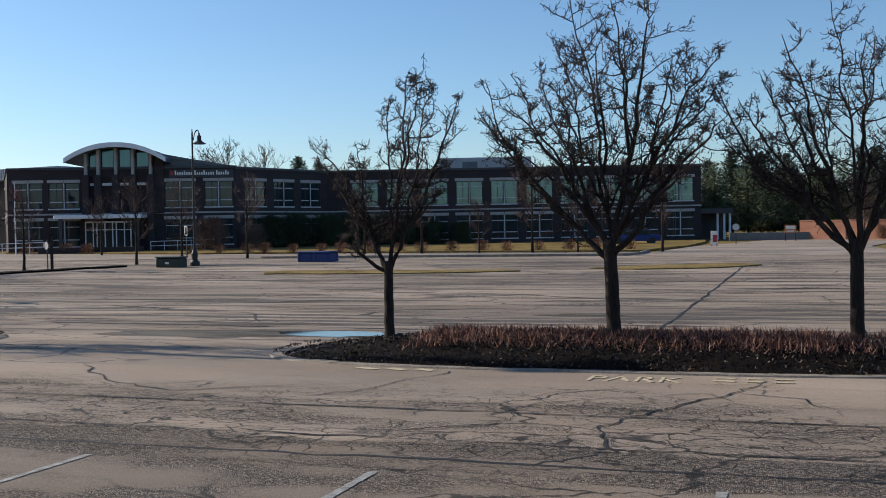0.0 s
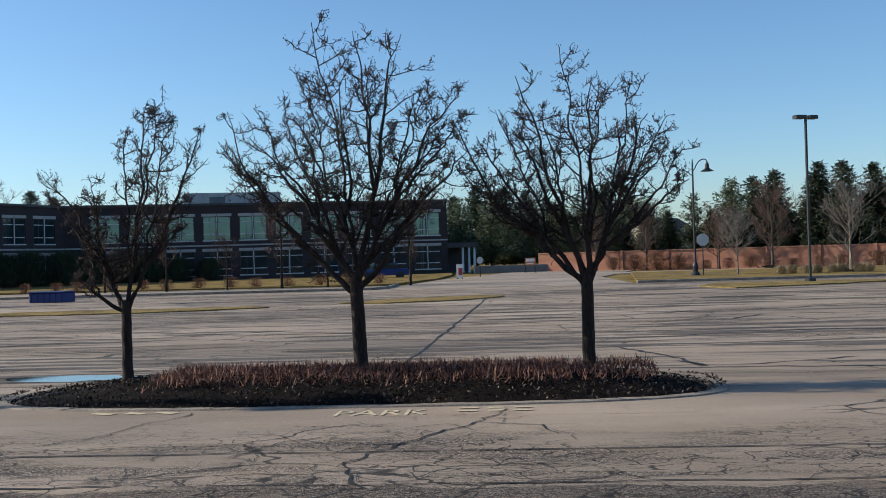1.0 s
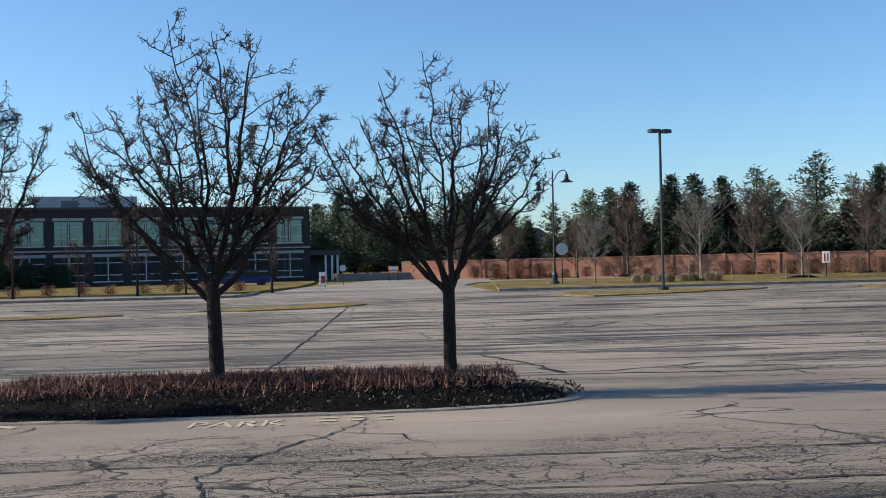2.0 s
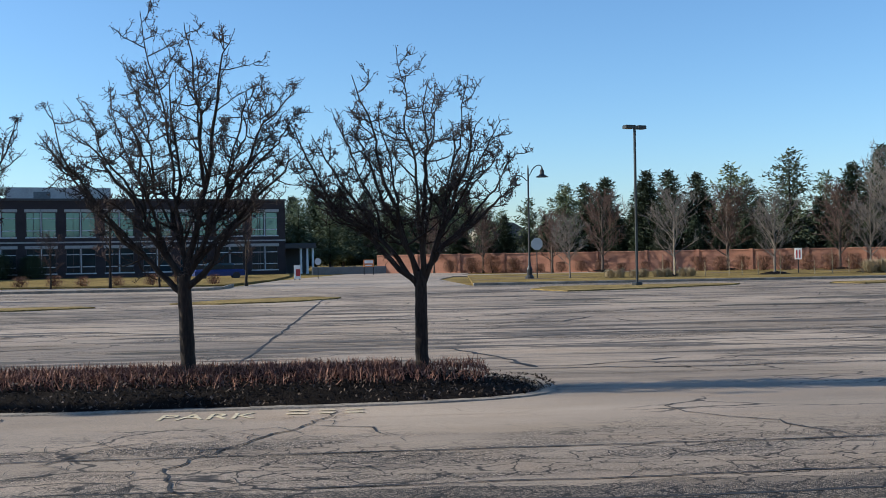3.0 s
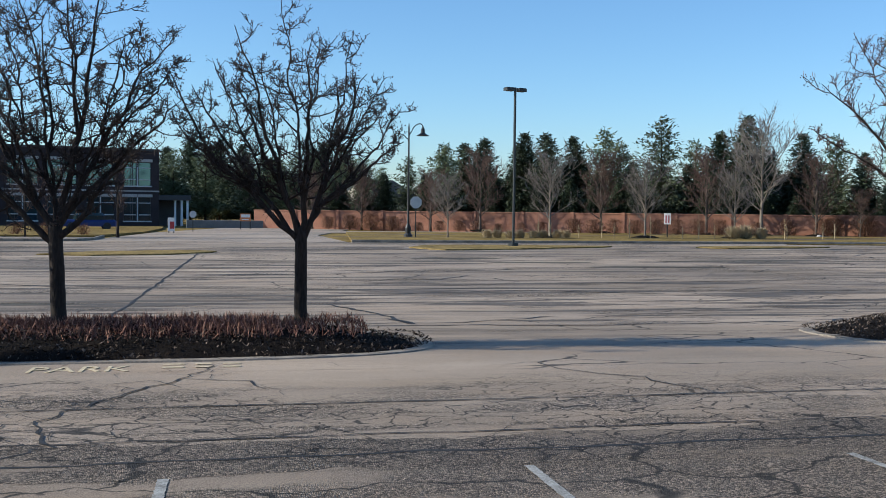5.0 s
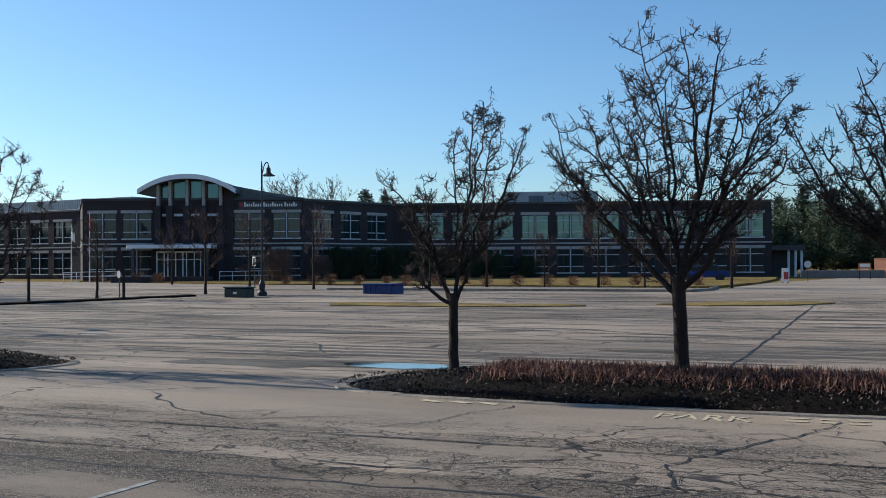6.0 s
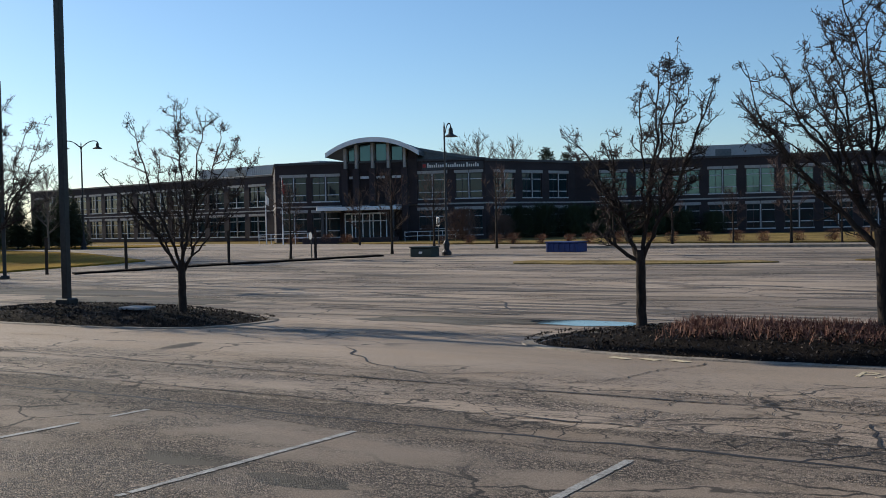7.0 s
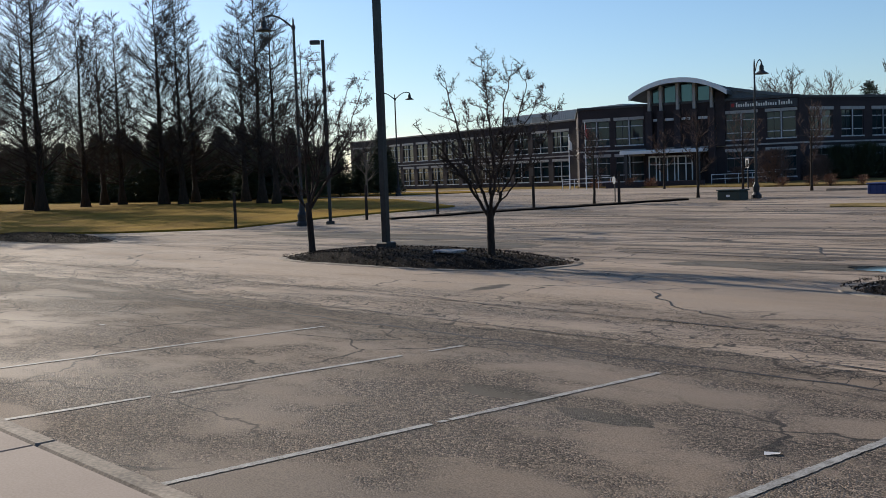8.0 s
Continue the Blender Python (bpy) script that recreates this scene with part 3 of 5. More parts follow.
slab("asphalt_cracks", cracks, TAR, "dark tarred and open cracks in the asphalt", "crack", "stuff")


def blot(cx, cy, ax, ay, seed, n=48, up=0.006):
    g, r = Geo(), random.Random(seed)
    ring = []
    for k in range(n):
        w = 2 * math.pi * k / n
        s = 1 + 0.35 * noise.noise((math.cos(w) * 1.5 + seed, math.sin(w) * 1.5, seed)) + 0.12 * noise.noise((math.cos(w) * 5, math.sin(w) * 5, seed))
        x, y = cx + ax * s * math.cos(w), cy + ay * s * math.sin(w)
        ring.append((x, y, gz(y) + up))
    g.quad(*ring)
    return g


stains, r = Geo(), random.Random(91)
for _ in range(210):      # long dark stains lying along the drain lines of the far lot
    y = r.choice((r.uniform(18.6, 30), r.uniform(18.6, 54)))
    x, ln, dp = r.uniform(-1.1, 0.95) * (y * 0.85 + 6), r.uniform(0.8, 3.6) * (0.5 + y / 40), r.uniform(0.05, 0.2) * (0.5 + y / 30)
    n, tilt, sd = 26, r.gauss(0, 0.05), r.uniform(0, 90)
    ring = []
    for k in range(n):
        w = 2 * math.pi * k / n
        u = math.cos(w)
        v = math.sin(w) * (1 - abs(u) ** 1.5 * 0.6) * (1 + 0.8 * noise.noise((u * 3, math.sin(w), sd)))
        px, py = x + ln * u, y + dp * v + tilt * ln * u + 0.12 * noise.noise((u * 2, sd, 0))
        if -20 < px < 7 and py < 18.4:
            py = 18.4
        ring.append((px, py, gz(py) + 0.0045))
    stains.quad(*ring)
slab("asphalt_stains", stains, STAIN, "long dark stains and tar smears on the asphalt", "stain", "stuff")

level = gz(19.3) + 0.024
pud = blot(-5.8, 19.0, 1.35, 0.55, 2.0)
pud.v = [(x, y, level) for x, y, z in pud.v]
slab("puddle", pud, WATER, "shallow still puddle of meltwater on the asphalt", "puddle")
for i, (x, y, ax, ay) in enumerate([(-8.6, 18.6, 2.3, 0.9), (-22, 21.5, 4.5, 1.2), (-30, 24, 7, 1.4), (-3.2, 5.0, 0.6, 0.22), (-1.9, 4.8, 0.5, 0.18), (15.5, 39.5, 2.2, 0.5), (19.5, 37, 3.2, 0.45), (24, 40.5, 3.6, 0.5), (12.5, 42, 1.8, 0.6), (-1.5, 24.5, 1.2, 0.35)]):
    slab("wet_patch", blot(x, y, ax, ay, i * 3.7 + 0.5, up=0.005), WET, "damp dark stain on the asphalt", "stain")

# painted word before the island, worn; the unreadable rest as bars
txt = bpy.data.curves.new("word", "FONT")
txt.body, txt.size, txt.extrude = "PARK", 0.62, 0.002
tob = new("painted_word", txt)
dg = bpy.context.evaluated_depsgraph_get()
tme = bpy.data.meshes.new_from_object(tob.evaluated_get(dg))
bpy.data.objects.remove(tob)
tme.materials.append(YELLOW)
word = new("painted_word", tme)
word.matrix_basis = Matrix.Translation((0.62, 12.72, gz(13.0) + 0.012)) @ Matrix.Rotation(-0.019, 4, "X") @ Matrix.Diagonal((0.86, 1.25, 1, 1))
tagged(word, "faded yellow word painted on the asphalt", "road marking", "", "structure")
g = Geo()
for x, w in ((2.3, 0.28), (2.72, 0.22), (3.08, 0.24)):
    for q in strip([(x, 13.02), (x + w, 13.02)], 0.12, 0.009).v + strip([(x, 13.32), (x + w, 13.32)], 0.1, 0.009).v:
        g.v.append(q)
    k = len(g.v)
    g.f += [(k - 8, k - 7, k - 6, k - 5), (k - 4, k - 3, k - 2, k - 1)]
slab("painted_bars", g, YELLOW, "faded yellow painted marks on the asphalt", "road marking")
g = Geo()
for x, w in ((-2.95, 0.35), (-2.45, 0.3), (-2.0, 0.3)):
    for q in strip([(x, 13.45), (x + w, 13.3)], 0.16, 0.009).v:
        g.v.append(q)
    k = len(g.v)
    g.f.append((k - 4, k - 3, k - 2, k - 1))
slab("painted_marks", g, YELLOW, "worn yellow painted marks beside the island", "road marking")


# ---- office building ----
BASE = 0.2
office = thing("office_building", "two-storey dark red brick office building with stone lintels and arched entrance", "building")


def window_set(w, z0, z1, pane_mat):
    """Meshes of one window: frame, pale bars, pane and stone lintel, in the opening's own place."""
    fr, h = Geo(), z1 - z0
    t = 0.06
    fr.box(0, 0.10, 0, t, 0.2, h).box(w - t, 0.10, 0, w, 0.2, h)
    fr.box(t, 0.10, h - t, w - t, 0.2, h)
    for u in (0.25,):
        fr.box(w * u - 0.025, 0.11, t, w * u + 0.025, 0.2, h - t)
    bars = Geo()
    fr.box(w / 2 - 0.13, 0.02, 0, w / 2 + 0.13, 0.2, h)
    bars.box(w / 2 - 0.045, 0.005, -0.02, w / 2 + 0.045, 0.2, h)
    for u0, u1 in ((t, w / 2 - 0.045), (w / 2 + 0.045, w - t)):
        bars.box(u0, 0.06, h * 0.24, u1, 0.2, h * 0.24 + 0.09).box(u0, 0.06, h * 0.74, u1, 0.2, h * 0.74 + 0.08)
    bars.box(-0.06, -0.06, -0.1, w + 0.06, 0.2, 0.02)
    pane = Geo().box(t * 0.5, 0.16, 0.03, w - t * 0.5, 0.175, h - 0.01)
    lint = Geo().box(-0.12, -0.05, h + 0.01, w / 2 - 0.02, 0.3, h + 0.3).box(w / 2 + 0.02, -0.05, h + 0.01, w + 0.12, 0.3, h + 0.3)
    return fr.mesh("window", CAP), bars.mesh("transom", BAR), pane.mesh("pane", pane_mat), lint.mesh("lintel", STONE)


def facade(P, Q, high, floors, spans, depth=0.4, belt=(3.55, 3.7), pane_mats=(GLASS, TEAL), cap=True):
    """A wall from P to Q with real openings; windows are set into them."""
    d = Vector((Q[0] - P[0], Q[1] - P[1]))
    m = Matrix.Translation((P[0], P[1], BASE)) @ Matrix.Rotation(math.atan2(d.y, d.x), 4, "Z")
    L, g = d.length, Geo()
    zs = [0] + [z for f in floors for z in f] + [high]
    for z0, z1 in zip(zs[::2], zs[1::2]):
        g.box(0, 0, z0, L, depth, z1)
    for z0, z1 in floors:
        us = [0] + [u for s in spans for u in s] + [L]
        for u0, u1 in zip(us[::2], us[1::2]):
            if u1 > u0 + 0.01:
                g.box(u0, 0, z0, u1, depth, z1)
    w = part("brick_wall", g, BRICK, office)
    w.matrix_basis = m
    if cap:
        c = part("coping", Geo().box(-0.06, -0.14, high, L + 0.06, depth + 0.1, high + 0.22, bevel=0.03), CAP, office, "dark metal roof coping")
        c.matrix_basis = m
    bb = part("stone_belt", Geo().box(0, -0.04, belt[0], L, 0.1, belt[1]), STONE, office, "pale stone belt course")
    bb.matrix_basis = m
    for (z0, z1), pm in zip(floors, pane_mats):
        made = {}
        for u0, u1 in spans:
            key = round(u1 - u0, 2)
            if key not in made:
                made[key] = window_set(key, z0, z1, pm)
            fr = new("window", made[key][0])
            fr.parent = office
            fr.matrix_basis = m @ Matrix.Translation((u0, 0, z0))
            for nm, me in zip(("transom", "pane", "lintel"), made[key][1:]):
                o = new(nm, me)
                o.parent = fr
    # a dark sheet behind the panes stands in for unlit rooms
    bk = part("dark_room_sheet", Geo().box(0.1, 2.6, 0, L - 0.1, 2.7, high - 0.1), CAP, office)
    bk.matrix_basis = m
    return m, L


FL = [(0.55, 3.0), (4.15, 6.6)]
LA, LB, MC, MD, RE, RF = (-137, 105), (-79, 94.8), (-66.5, 80.5), (-46.5, 88.3), (-42.3, 100.2), (-4.6, 111)
facade(RE, RF, 7.75, FL, [(2.62 + 3.67 * k, 5.4 + 3.67 * k) for k in range(10)])
facade(LA, LB, 7.75, FL, [(1.0 + 4.1 * k, 4.1 + 4.1 * k) for k in range(14)], pane_mats=(GLASS, GLASS))
m_main, _ = facade(MC, MD, 7.85, FL, [(0.6, 3.26), (3.85, 6.7), (14.75, 17.6), (18.5, 21.15)], pane_mats=(GLASS, GLASS))
facade(MD, RE, 7.75, FL, [(1.2, 3.9), (5.0, 7.7), (8.8, 11.5)], pane_mats=(GLASS, GLASS))
facade(RF, (-12.0, 138), 7.75, FL, [(2, 4.8), (7, 9.8)])
facade(LB, MC, 7.75, FL, [(2, 4.8)])
roof = Geo()
ring = [LA, LB, MC, MD, RE, RF, (-12, 138), (-60, 140), (-137, 128)]
roof.quad(*[(x, y, BASE + 7.5) for x, y in ring])
part("flat_roof", roof, ROOF, office)
bkw = Geo()
for p, q in zip(ring[6:], ring[7:] + [ring[0]]):
    bkw.quad((*p, 0), (*q, 0), (*q, 7.9), (*p, 7.9))
part("rear_wall", bkw, BRICK, office)

# plant rooms on the roof
def penthouse(P, Q, u0, u1, back, z0, z1, deep):
    d = Vector((Q[0] - P[0], Q[1] - P[1]))
    m = Matrix.Translation((P[0], P[1], BASE)) @ Matrix.Rotation(math.atan2(d.y, d.x), 4, "Z")
    g = Geo().box(u0, back, z0, u1, back + deep, z1)
    u = u0
    while u < u1 - 0.2:
        g.box(u, back - 0.05, z0, u + 0.16, back, z1 - 0.02)
        u += 0.4
    o = part("plant_room", g, PENT, office, "ribbed pale grey rooftop plant screen")
    o.matrix_basis = m
    o2 = part("louvre", Geo().box(u0 + (u1 - u0) * 0.26, back - 0.08, z0 + 0.3, u0 + (u1 - u0) * 0.42, back - 0.05, z1 - 0.45), ROOF, office)
    o2.matrix_basis = m


penthouse(RE, RF, 11.6, 21.9, 6, 7.5, 9.45, 8)
penthouse(LA, LB, 34.5, 59.5, 7, 7.5, 9.75, 8)

# glazed entrance bay under an arched roof, in the main front's own axes
def entry(name, geo, mat, label=""):
    o = part(name, geo, mat, office, label)
    o.matrix_basis = m_main
    return o


def arch_z(u):
    t = (u - 10.5) / 4.7
    return 10.25 - 1.45 * abs(t) ** 2.2


g = Geo()
N = 28
us = [5.8 + 9.4 * i / N for i in range(N + 1)]
for a, c in zip(us, us[1:]):
    za, zc = arch_z(a), arch_z(c)
    for v0, v1 in ((-1.6, 48),):
        g.quad((a, v0, za), (c, v0, zc), (c, v1, zc), (a, v1, za))
        g.quad((a, v0, za - 0.38), (a, v1, za - 0.38), (c, v1, zc - 0.38), (c, v0, zc - 0.38))
g.quad((us[0], -1.6, arch_z(us[0])), (us[0], 48, arch_z(us[0])), (us[0], 48, arch_z(us[0]) - 0.38), (us[0], -1.6, arch_z(us[0]) - 0.38))
g.quad((us[-1], 48, arch_z(us[-1])), (us[-1], -1.6, arch_z(us[-1])), (us[-1], -1.6, arch_z(us[-1]) - 0.38), (us[-1], 48, arch_z(us[-1]) - 0.38))
entry("arched_roof", g, ROOF, "grey metal barrel roof")
g = Geo()
for a, c in zip(us, us[1:]):
    p = [(a, arch_z(a) + 0.03), (c, arch_z(c) + 0.03), (c, arch_z(c) - 0.42), (a, arch_z(a) - 0.42)]
    g.quad(*[(u, -1.75, z) for u, z in reversed(p)])
    g.quad(*[(u, -1.61, z) for u, z in p])
    g.quad((a, -1.75, p[0][1]), (c, -1.75, p[1][1]), (c, -1.61, p[1][1]), (a, -1.61, p[0][1]))
    g.quad((a, -1.61, p[3][1]), (c, -1.61, p[2][1]), (c, -1.75, p[2][1]), (a, -1.75, p[3][1]))
entry("arch_fascia", g, WHITEMETAL, "white curved metal fascia")
g, ts = Geo(), [i / 10 for i in range(11)]      # the roof's long flank sweeps down over the front to the corner
flank = [(12.6 + 8.9 * t, 9.72 - 1.95 * t + 0.3 * t * t) for t in ts]
for (a, za), (c, zc) in zip(flank, flank[1:]):
    g.quad((a, 0.9, za), (c, 0.9, zc), (c, 22, zc), (a, 22, za))
    g.quad((a, 0.9, za - 0.3), (c, 0.9, zc - 0.3), (c, 0.9, zc), (a, 0.9, za))
    g.quad((a, 1.1, 7.6), (c, 1.1, 7.6), (c, 1.1, zc - 0.05), (a, 1.1, za - 0.05))
entry("roof_flank", g, ROOF, "dark grey metal roof sweeping down to the corner")
g = Geo()
for a, c in zip(us, us[1:]):
    if a > 6.9 and c < 14.4:
        g.quad((a, 0.6, 7.0), (c, 0.6, 7.0), (c, 0.6, arch_z(c) - 0.38), (a, 0.6, arch_z(a) - 0.38))
g.box(6.95, 0.6, 0, 14.3, 0.9, 7.0)
entry("bay_back", g, CAP)
cols = [7.15, 8.3, 9.95, 11.55, 13.2]
for u in cols:
    entry("brick_pier", Geo().box(u, -0.75, 0, u + 0.62, 0.55, 7.3, bevel=0.02), BRICK)
    entry("stone_column", Geo().box(u + 0.18, -0.5, 7.3, u + 0.44, 0.5, arch_z(u + 0.3) - 0.4), STONE, "pale stone column")
for a, c in zip(cols, cols[1:]):
    entry("bay_pane", Geo().box(a + 0.62, 0.1, 6.55, c, 0.13, min(arch_z(a + 0.62), arch_z(c)) - 0.42), TEAL, "tall teal glass pane")
    entry("bay_pane", Geo().box(a + 0.62, 0.1, 3.6, c, 0.13, 6.3), GLASS)
    entry("bay_band", Geo().box(a + 0.62, -0.1, 6.3, c, 0.2, 6.55), WHITEMETAL, "white metal band")
    for z in (4.1, 4.95, 5.75, 7.35):
        entry("bay_bar", Geo().box(a + 0.62, 0.03, z, c, 0.14, z + 0.08), WHITEMETAL)
entry("bay_wall", Geo().box(13.82, -0.2, 3.6, 14.7, 0.4, arch_z(14.5) - 0.4), BRICK)
entry("entry_canopy", Geo().box(5.2, -3.2, 3.15, 13.2, 0.0, 3.5, bevel=0.06), WHITEMETAL, "flat white entrance canopy")
for u in (5.6, 12.6):
    entry("canopy_post", Geo().box(u, -3.0, 0, u + 0.3, -2.7, 3.15), CAP)
entry("door_glass", Geo().box(7.5, -0.95, 0.05, 11.7, -0.92, 2.75), GLASS, "dark entrance glazing")
for u in (7.45, 8.15, 8.5, 9.25, 9.95, 10.3, 11.05, 11.65):
    entry("door_frame", Geo().box(u, -1.02, 0.05, u + 0.1, -0.9, 2.8), WHITEMETAL, "white door frame")
entry("door_head", Geo().box(7.45, -1.02, 2.75, 11.75, -0.9, 2.9), WHITEMETAL)
entry("door_rail", Geo().box(7.55, -1.03, 2.05, 11.65, -0.9, 2.13), WHITEMETAL)
entry("sign_band", Geo().box(15.2, -0.12, 6.98, 21.3, -0.05, 7.72), CAP, "dark sign band")
for a, c in ((15.75, 17.35), (17.6, 19.4), (19.65, 20.95)):      # the name on the band as plain strokes
    u = a
    k = 0
    while u < c - 0.05:
        entry("sign_stroke", Geo().box(u, -0.17, 7.2, u + 0.13, -0.12, 7.62 if k in (0, 4) else 7.47), SIGNWHITE, "pale raised sign stroke")
        u += 0.215
        k += 1
entry("sign_mark", Geo().box(15.3, -0.17, 7.22, 15.6, -0.12, 7.55), SIGNRED, "small red sign mark")

# low front wall, ramp rail
entry("planter_wall", Geo().box(5, -7.2, 0, 14.2, -6.8, 0.55, bevel=0.03), BRICK, "low brick wall by the steps")
for u0, u1, v in ((0.5, 5.5, -6.5), (14.5, 20.5, -5.5)):
    g = Geo()
    for z in (0.55, 0.95):
        g.tube([(u0, v, z), (u1, v, z + 0.1)], [0.035, 0.035], 6)
    u = u0
    while u <= u1:
        g.tube([(u, v, 0), (u, v, 1.0)], [0.035, 0.035], 6)
        u += 1.2
    entry("ramp_rail", g, WHITEMETAL, "white metal ramp railing")

# thin dark blots painted on the verges for kerb shadows and edges
r = random.Random(17)
for k in range(16):
    x, y = r.uniform(12, 80), r.uniform(59.5, 80)
    g = blot(x, y, r.uniform(2.5, 8), r.uniform(0.25, 0.7), k * 1.9, up=0.106)
    slab("verge_shade_blot", g, SHINGLE, "thin dark blots painted for kerb shadows on the dry verge", "litter")


# ---- bare trees ----
def limb(g, r, p, d, length, rad, tip, sides, segs, wander, lift):
    """A wandering branch; returns its points and radii."""
    pts, rs, p, d = [Vector(p)], [rad], Vector(p), Vector(d).normalized()
    for i in range(segs):
        d = (d + Vector((r.gauss(0, wander), r.gauss(0, wander), r.gauss(0, wander) + lift))).normalized()
        p = p + d * length / segs
        pts.append(p.copy())
        rs.append(rad + (tip - rad) * (i + 1) / segs)
    g.tube(pts, rs, sides, caps=False)
    return pts, rs


def along(pts, t):
    k = min(int(t * (len(pts) - 1)), len(pts) - 2)
    f = t * (len(pts) - 1) - k
    return pts[k].lerp(pts[k + 1], f), (pts[k + 1] - pts[k]).normalized()


def spur_twigs(tg, fg, r, pts, count, size, start=0.25, fruit=0.36, thick=1.0):
    """Short crooked spurs with clusters at their ends, as on ornamental pears."""
    for _ in range(count):
        p, d = along(pts, r.uniform(start, 1.0))
        side = Vector((r.gauss(0, 1), r.gauss(0, 1), r.gauss(0.35, 0.8))).normalized()
        tp, _ = limb(tg, r, p, d * 0.3 + side, size * r.uniform(0.35, 1.2), 0.0058 * thick, 0.0036 * thick, 3, 3, 0.42, 0.1)
        if fg is not None and r.random() < fruit:
            for _ in range(r.randint(1, 3)):
                c, s = tp[-1] + Vector((r.gauss(0, .022), r.gauss(0, .022), r.gauss(0, .022))), r.uniform(0.006, 0.0135)
                k = len(fg.v)
                fg.v += [tuple(c + Vector(o) * s) for o in ((1, 0, 0), (-1, 0, 0), (0, 1, 0), (0, -1, 0), (0, 0, 1.2), (0, 0, -1.2))]
                fg.f += [(k + a, k + b, k + e) for a, b, e in ((0, 2, 4), (2, 1, 4), (1, 3, 4), (3, 0, 4), (2, 0, 5), (1, 2, 5), (3, 1, 5), (0, 3, 5))]


def pear_tree(x, y, z, trunk, fork, tips, seed, label, lean=0.0, density=1.08, bark=BARK, twig=TWIG, wide=1.08):
    """A vase-shaped tree: a short trunk and sinuous rising limbs that end near the tips (sideways, depth, height over the base)."""
    r = random.Random(seed)
    ob = thing("pear_tree", label, "tree", "pear trees on the lot's islands", at=Matrix.Translation((x, y, z)))
    tr, tg, fg = Geo(), Geo(), Geo()
    n = 12
    pts = [(lean * (i / n) ** 1.5 + 0.02 * noise.noise((i * 0.6, seed, 0)), 0.015 * noise.noise((i * 0.6, seed, 4)), -0.25 + (fork + 0.35) * i / n) for i in range(n + 1)]
    rs = [trunk * (1.32 - 0.34 * min(1, i / 3) - 0.14 * i / n + 0.05 * noise.noise((i * 1.7, seed, 2))) for i in range(n + 1)]
    tr.tube(pts, rs, 12)
    part("trunk", tr, bark, ob, smooth=True)
    leaders = []
    firsts = [q for k, q in enumerate(tips) if k % 3 == 0]
    for k, tip in enumerate(firsts + [q for k, q in enumerate(tips) if k % 3]):
        lg, e = Geo(), Vector((tip[0] * wide, tip[1] * wide, tip[2] * 0.97))
        leader = k < len(firsts)
        if leader:
            s = Vector((lean * 0.8, 0, fork * r.uniform(0.8, 1.03)))
            r0 = trunk * r.uniform(0.32, 0.44)
        else:
            base = min(leaders, key=lambda q: (q[-1] - e).length)
            s, _ = along(base, r.uniform(0.15, 0.42))
            r0 = trunk * r.uniform(0.14, 0.22)
        run = math.hypot(e.x - s.x, e.y - s.y)
        # a limb sweeps outwards first and turns up towards its end, or the other way round
        bend = r.uniform(-0.10, 0.16)
        mid = s.lerp(e, 0.5) + Vector(((e.x - s.x) * bend, (e.y - s.y) * bend, -run * bend * 1.1))
        L, m, c = (e - s).length, 18, []
        ph = r.uniform(0, 60)
        for i in range(m + 1):
            t = i / m
            p = s * (1 - t) ** 2 + mid * 2 * t * (1 - t) + e * t * t
            wob = Vector((noise.noise((t * L * 1.3, ph, 0)), noise.noise((t * L * 1.3, ph, 7)), 0.5 * noise.noise((t * L * 1.3, ph, 13)))) * 0.17
            c.append(p + wob * min(1, 3 * t) + Vector((r.gauss(0, .012), r.gauss(0, .012), r.gauss(0, .01))))
        if leader:
            leaders.append(c)
        lg.tube(c, [r0 * (1 - t / m) ** 0.95 + 0.0055 for t in range(m + 1)], 7, caps=False)
        spur_twigs(tg, fg, r, c, int(26 * density * L / 3), 0.13, 0.25)
        for _ in range(int(13 * density * L / 3) + 2):
            t = r.uniform(0.2, 0.96)
            p, d = along(c, t)
            out = Vector((r.gauss(0, 1), r.gauss(0, 1), r.gauss(-0.1, 0.5))).normalized() + Vector((e.x, e.y, 0)) * 0.2
            bl = r.uniform(0.3, 1.0) * (1.2 - 0.72 * t) * L / 3 * 0.92
            b, _ = limb(lg, r, p, d * 0.45 + out.normalized() * 1.0, bl, 0.012 * (1.2 - t) + 0.0055, 0.0045, 4, 7, 0.2, 0.13)
            spur_twigs(tg, fg, r, b, int(11 * density * bl / 0.7), 0.13, 0.12)
            for _ in range(r.randint(2, 3)):
                q, dd = along(b, r.uniform(0.25, 0.9))
                side = Vector((r.gauss(0, 1), r.gauss(0, 1), r.gauss(0.2, 0.6))).normalized()
                b2, _ = limb(lg, r, q, dd * 0.5 + side * 0.9, bl * r.uniform(0.3, 0.6), 0.0075, 0.004, 3, 5, 0.25, 0.12)
                spur_twigs(tg, fg, r, b2, int(6 * density), 0.12, 0.1)
        part("limb", lg, bark, ob, smooth=True)
    tagged(part("twig_crown", tg, twig, ob), kind="stuff")
    tagged(part("fruit_crown", fg, FRUIT, ob, "dried brown fruit clusters"), kind="stuff")
    return ob


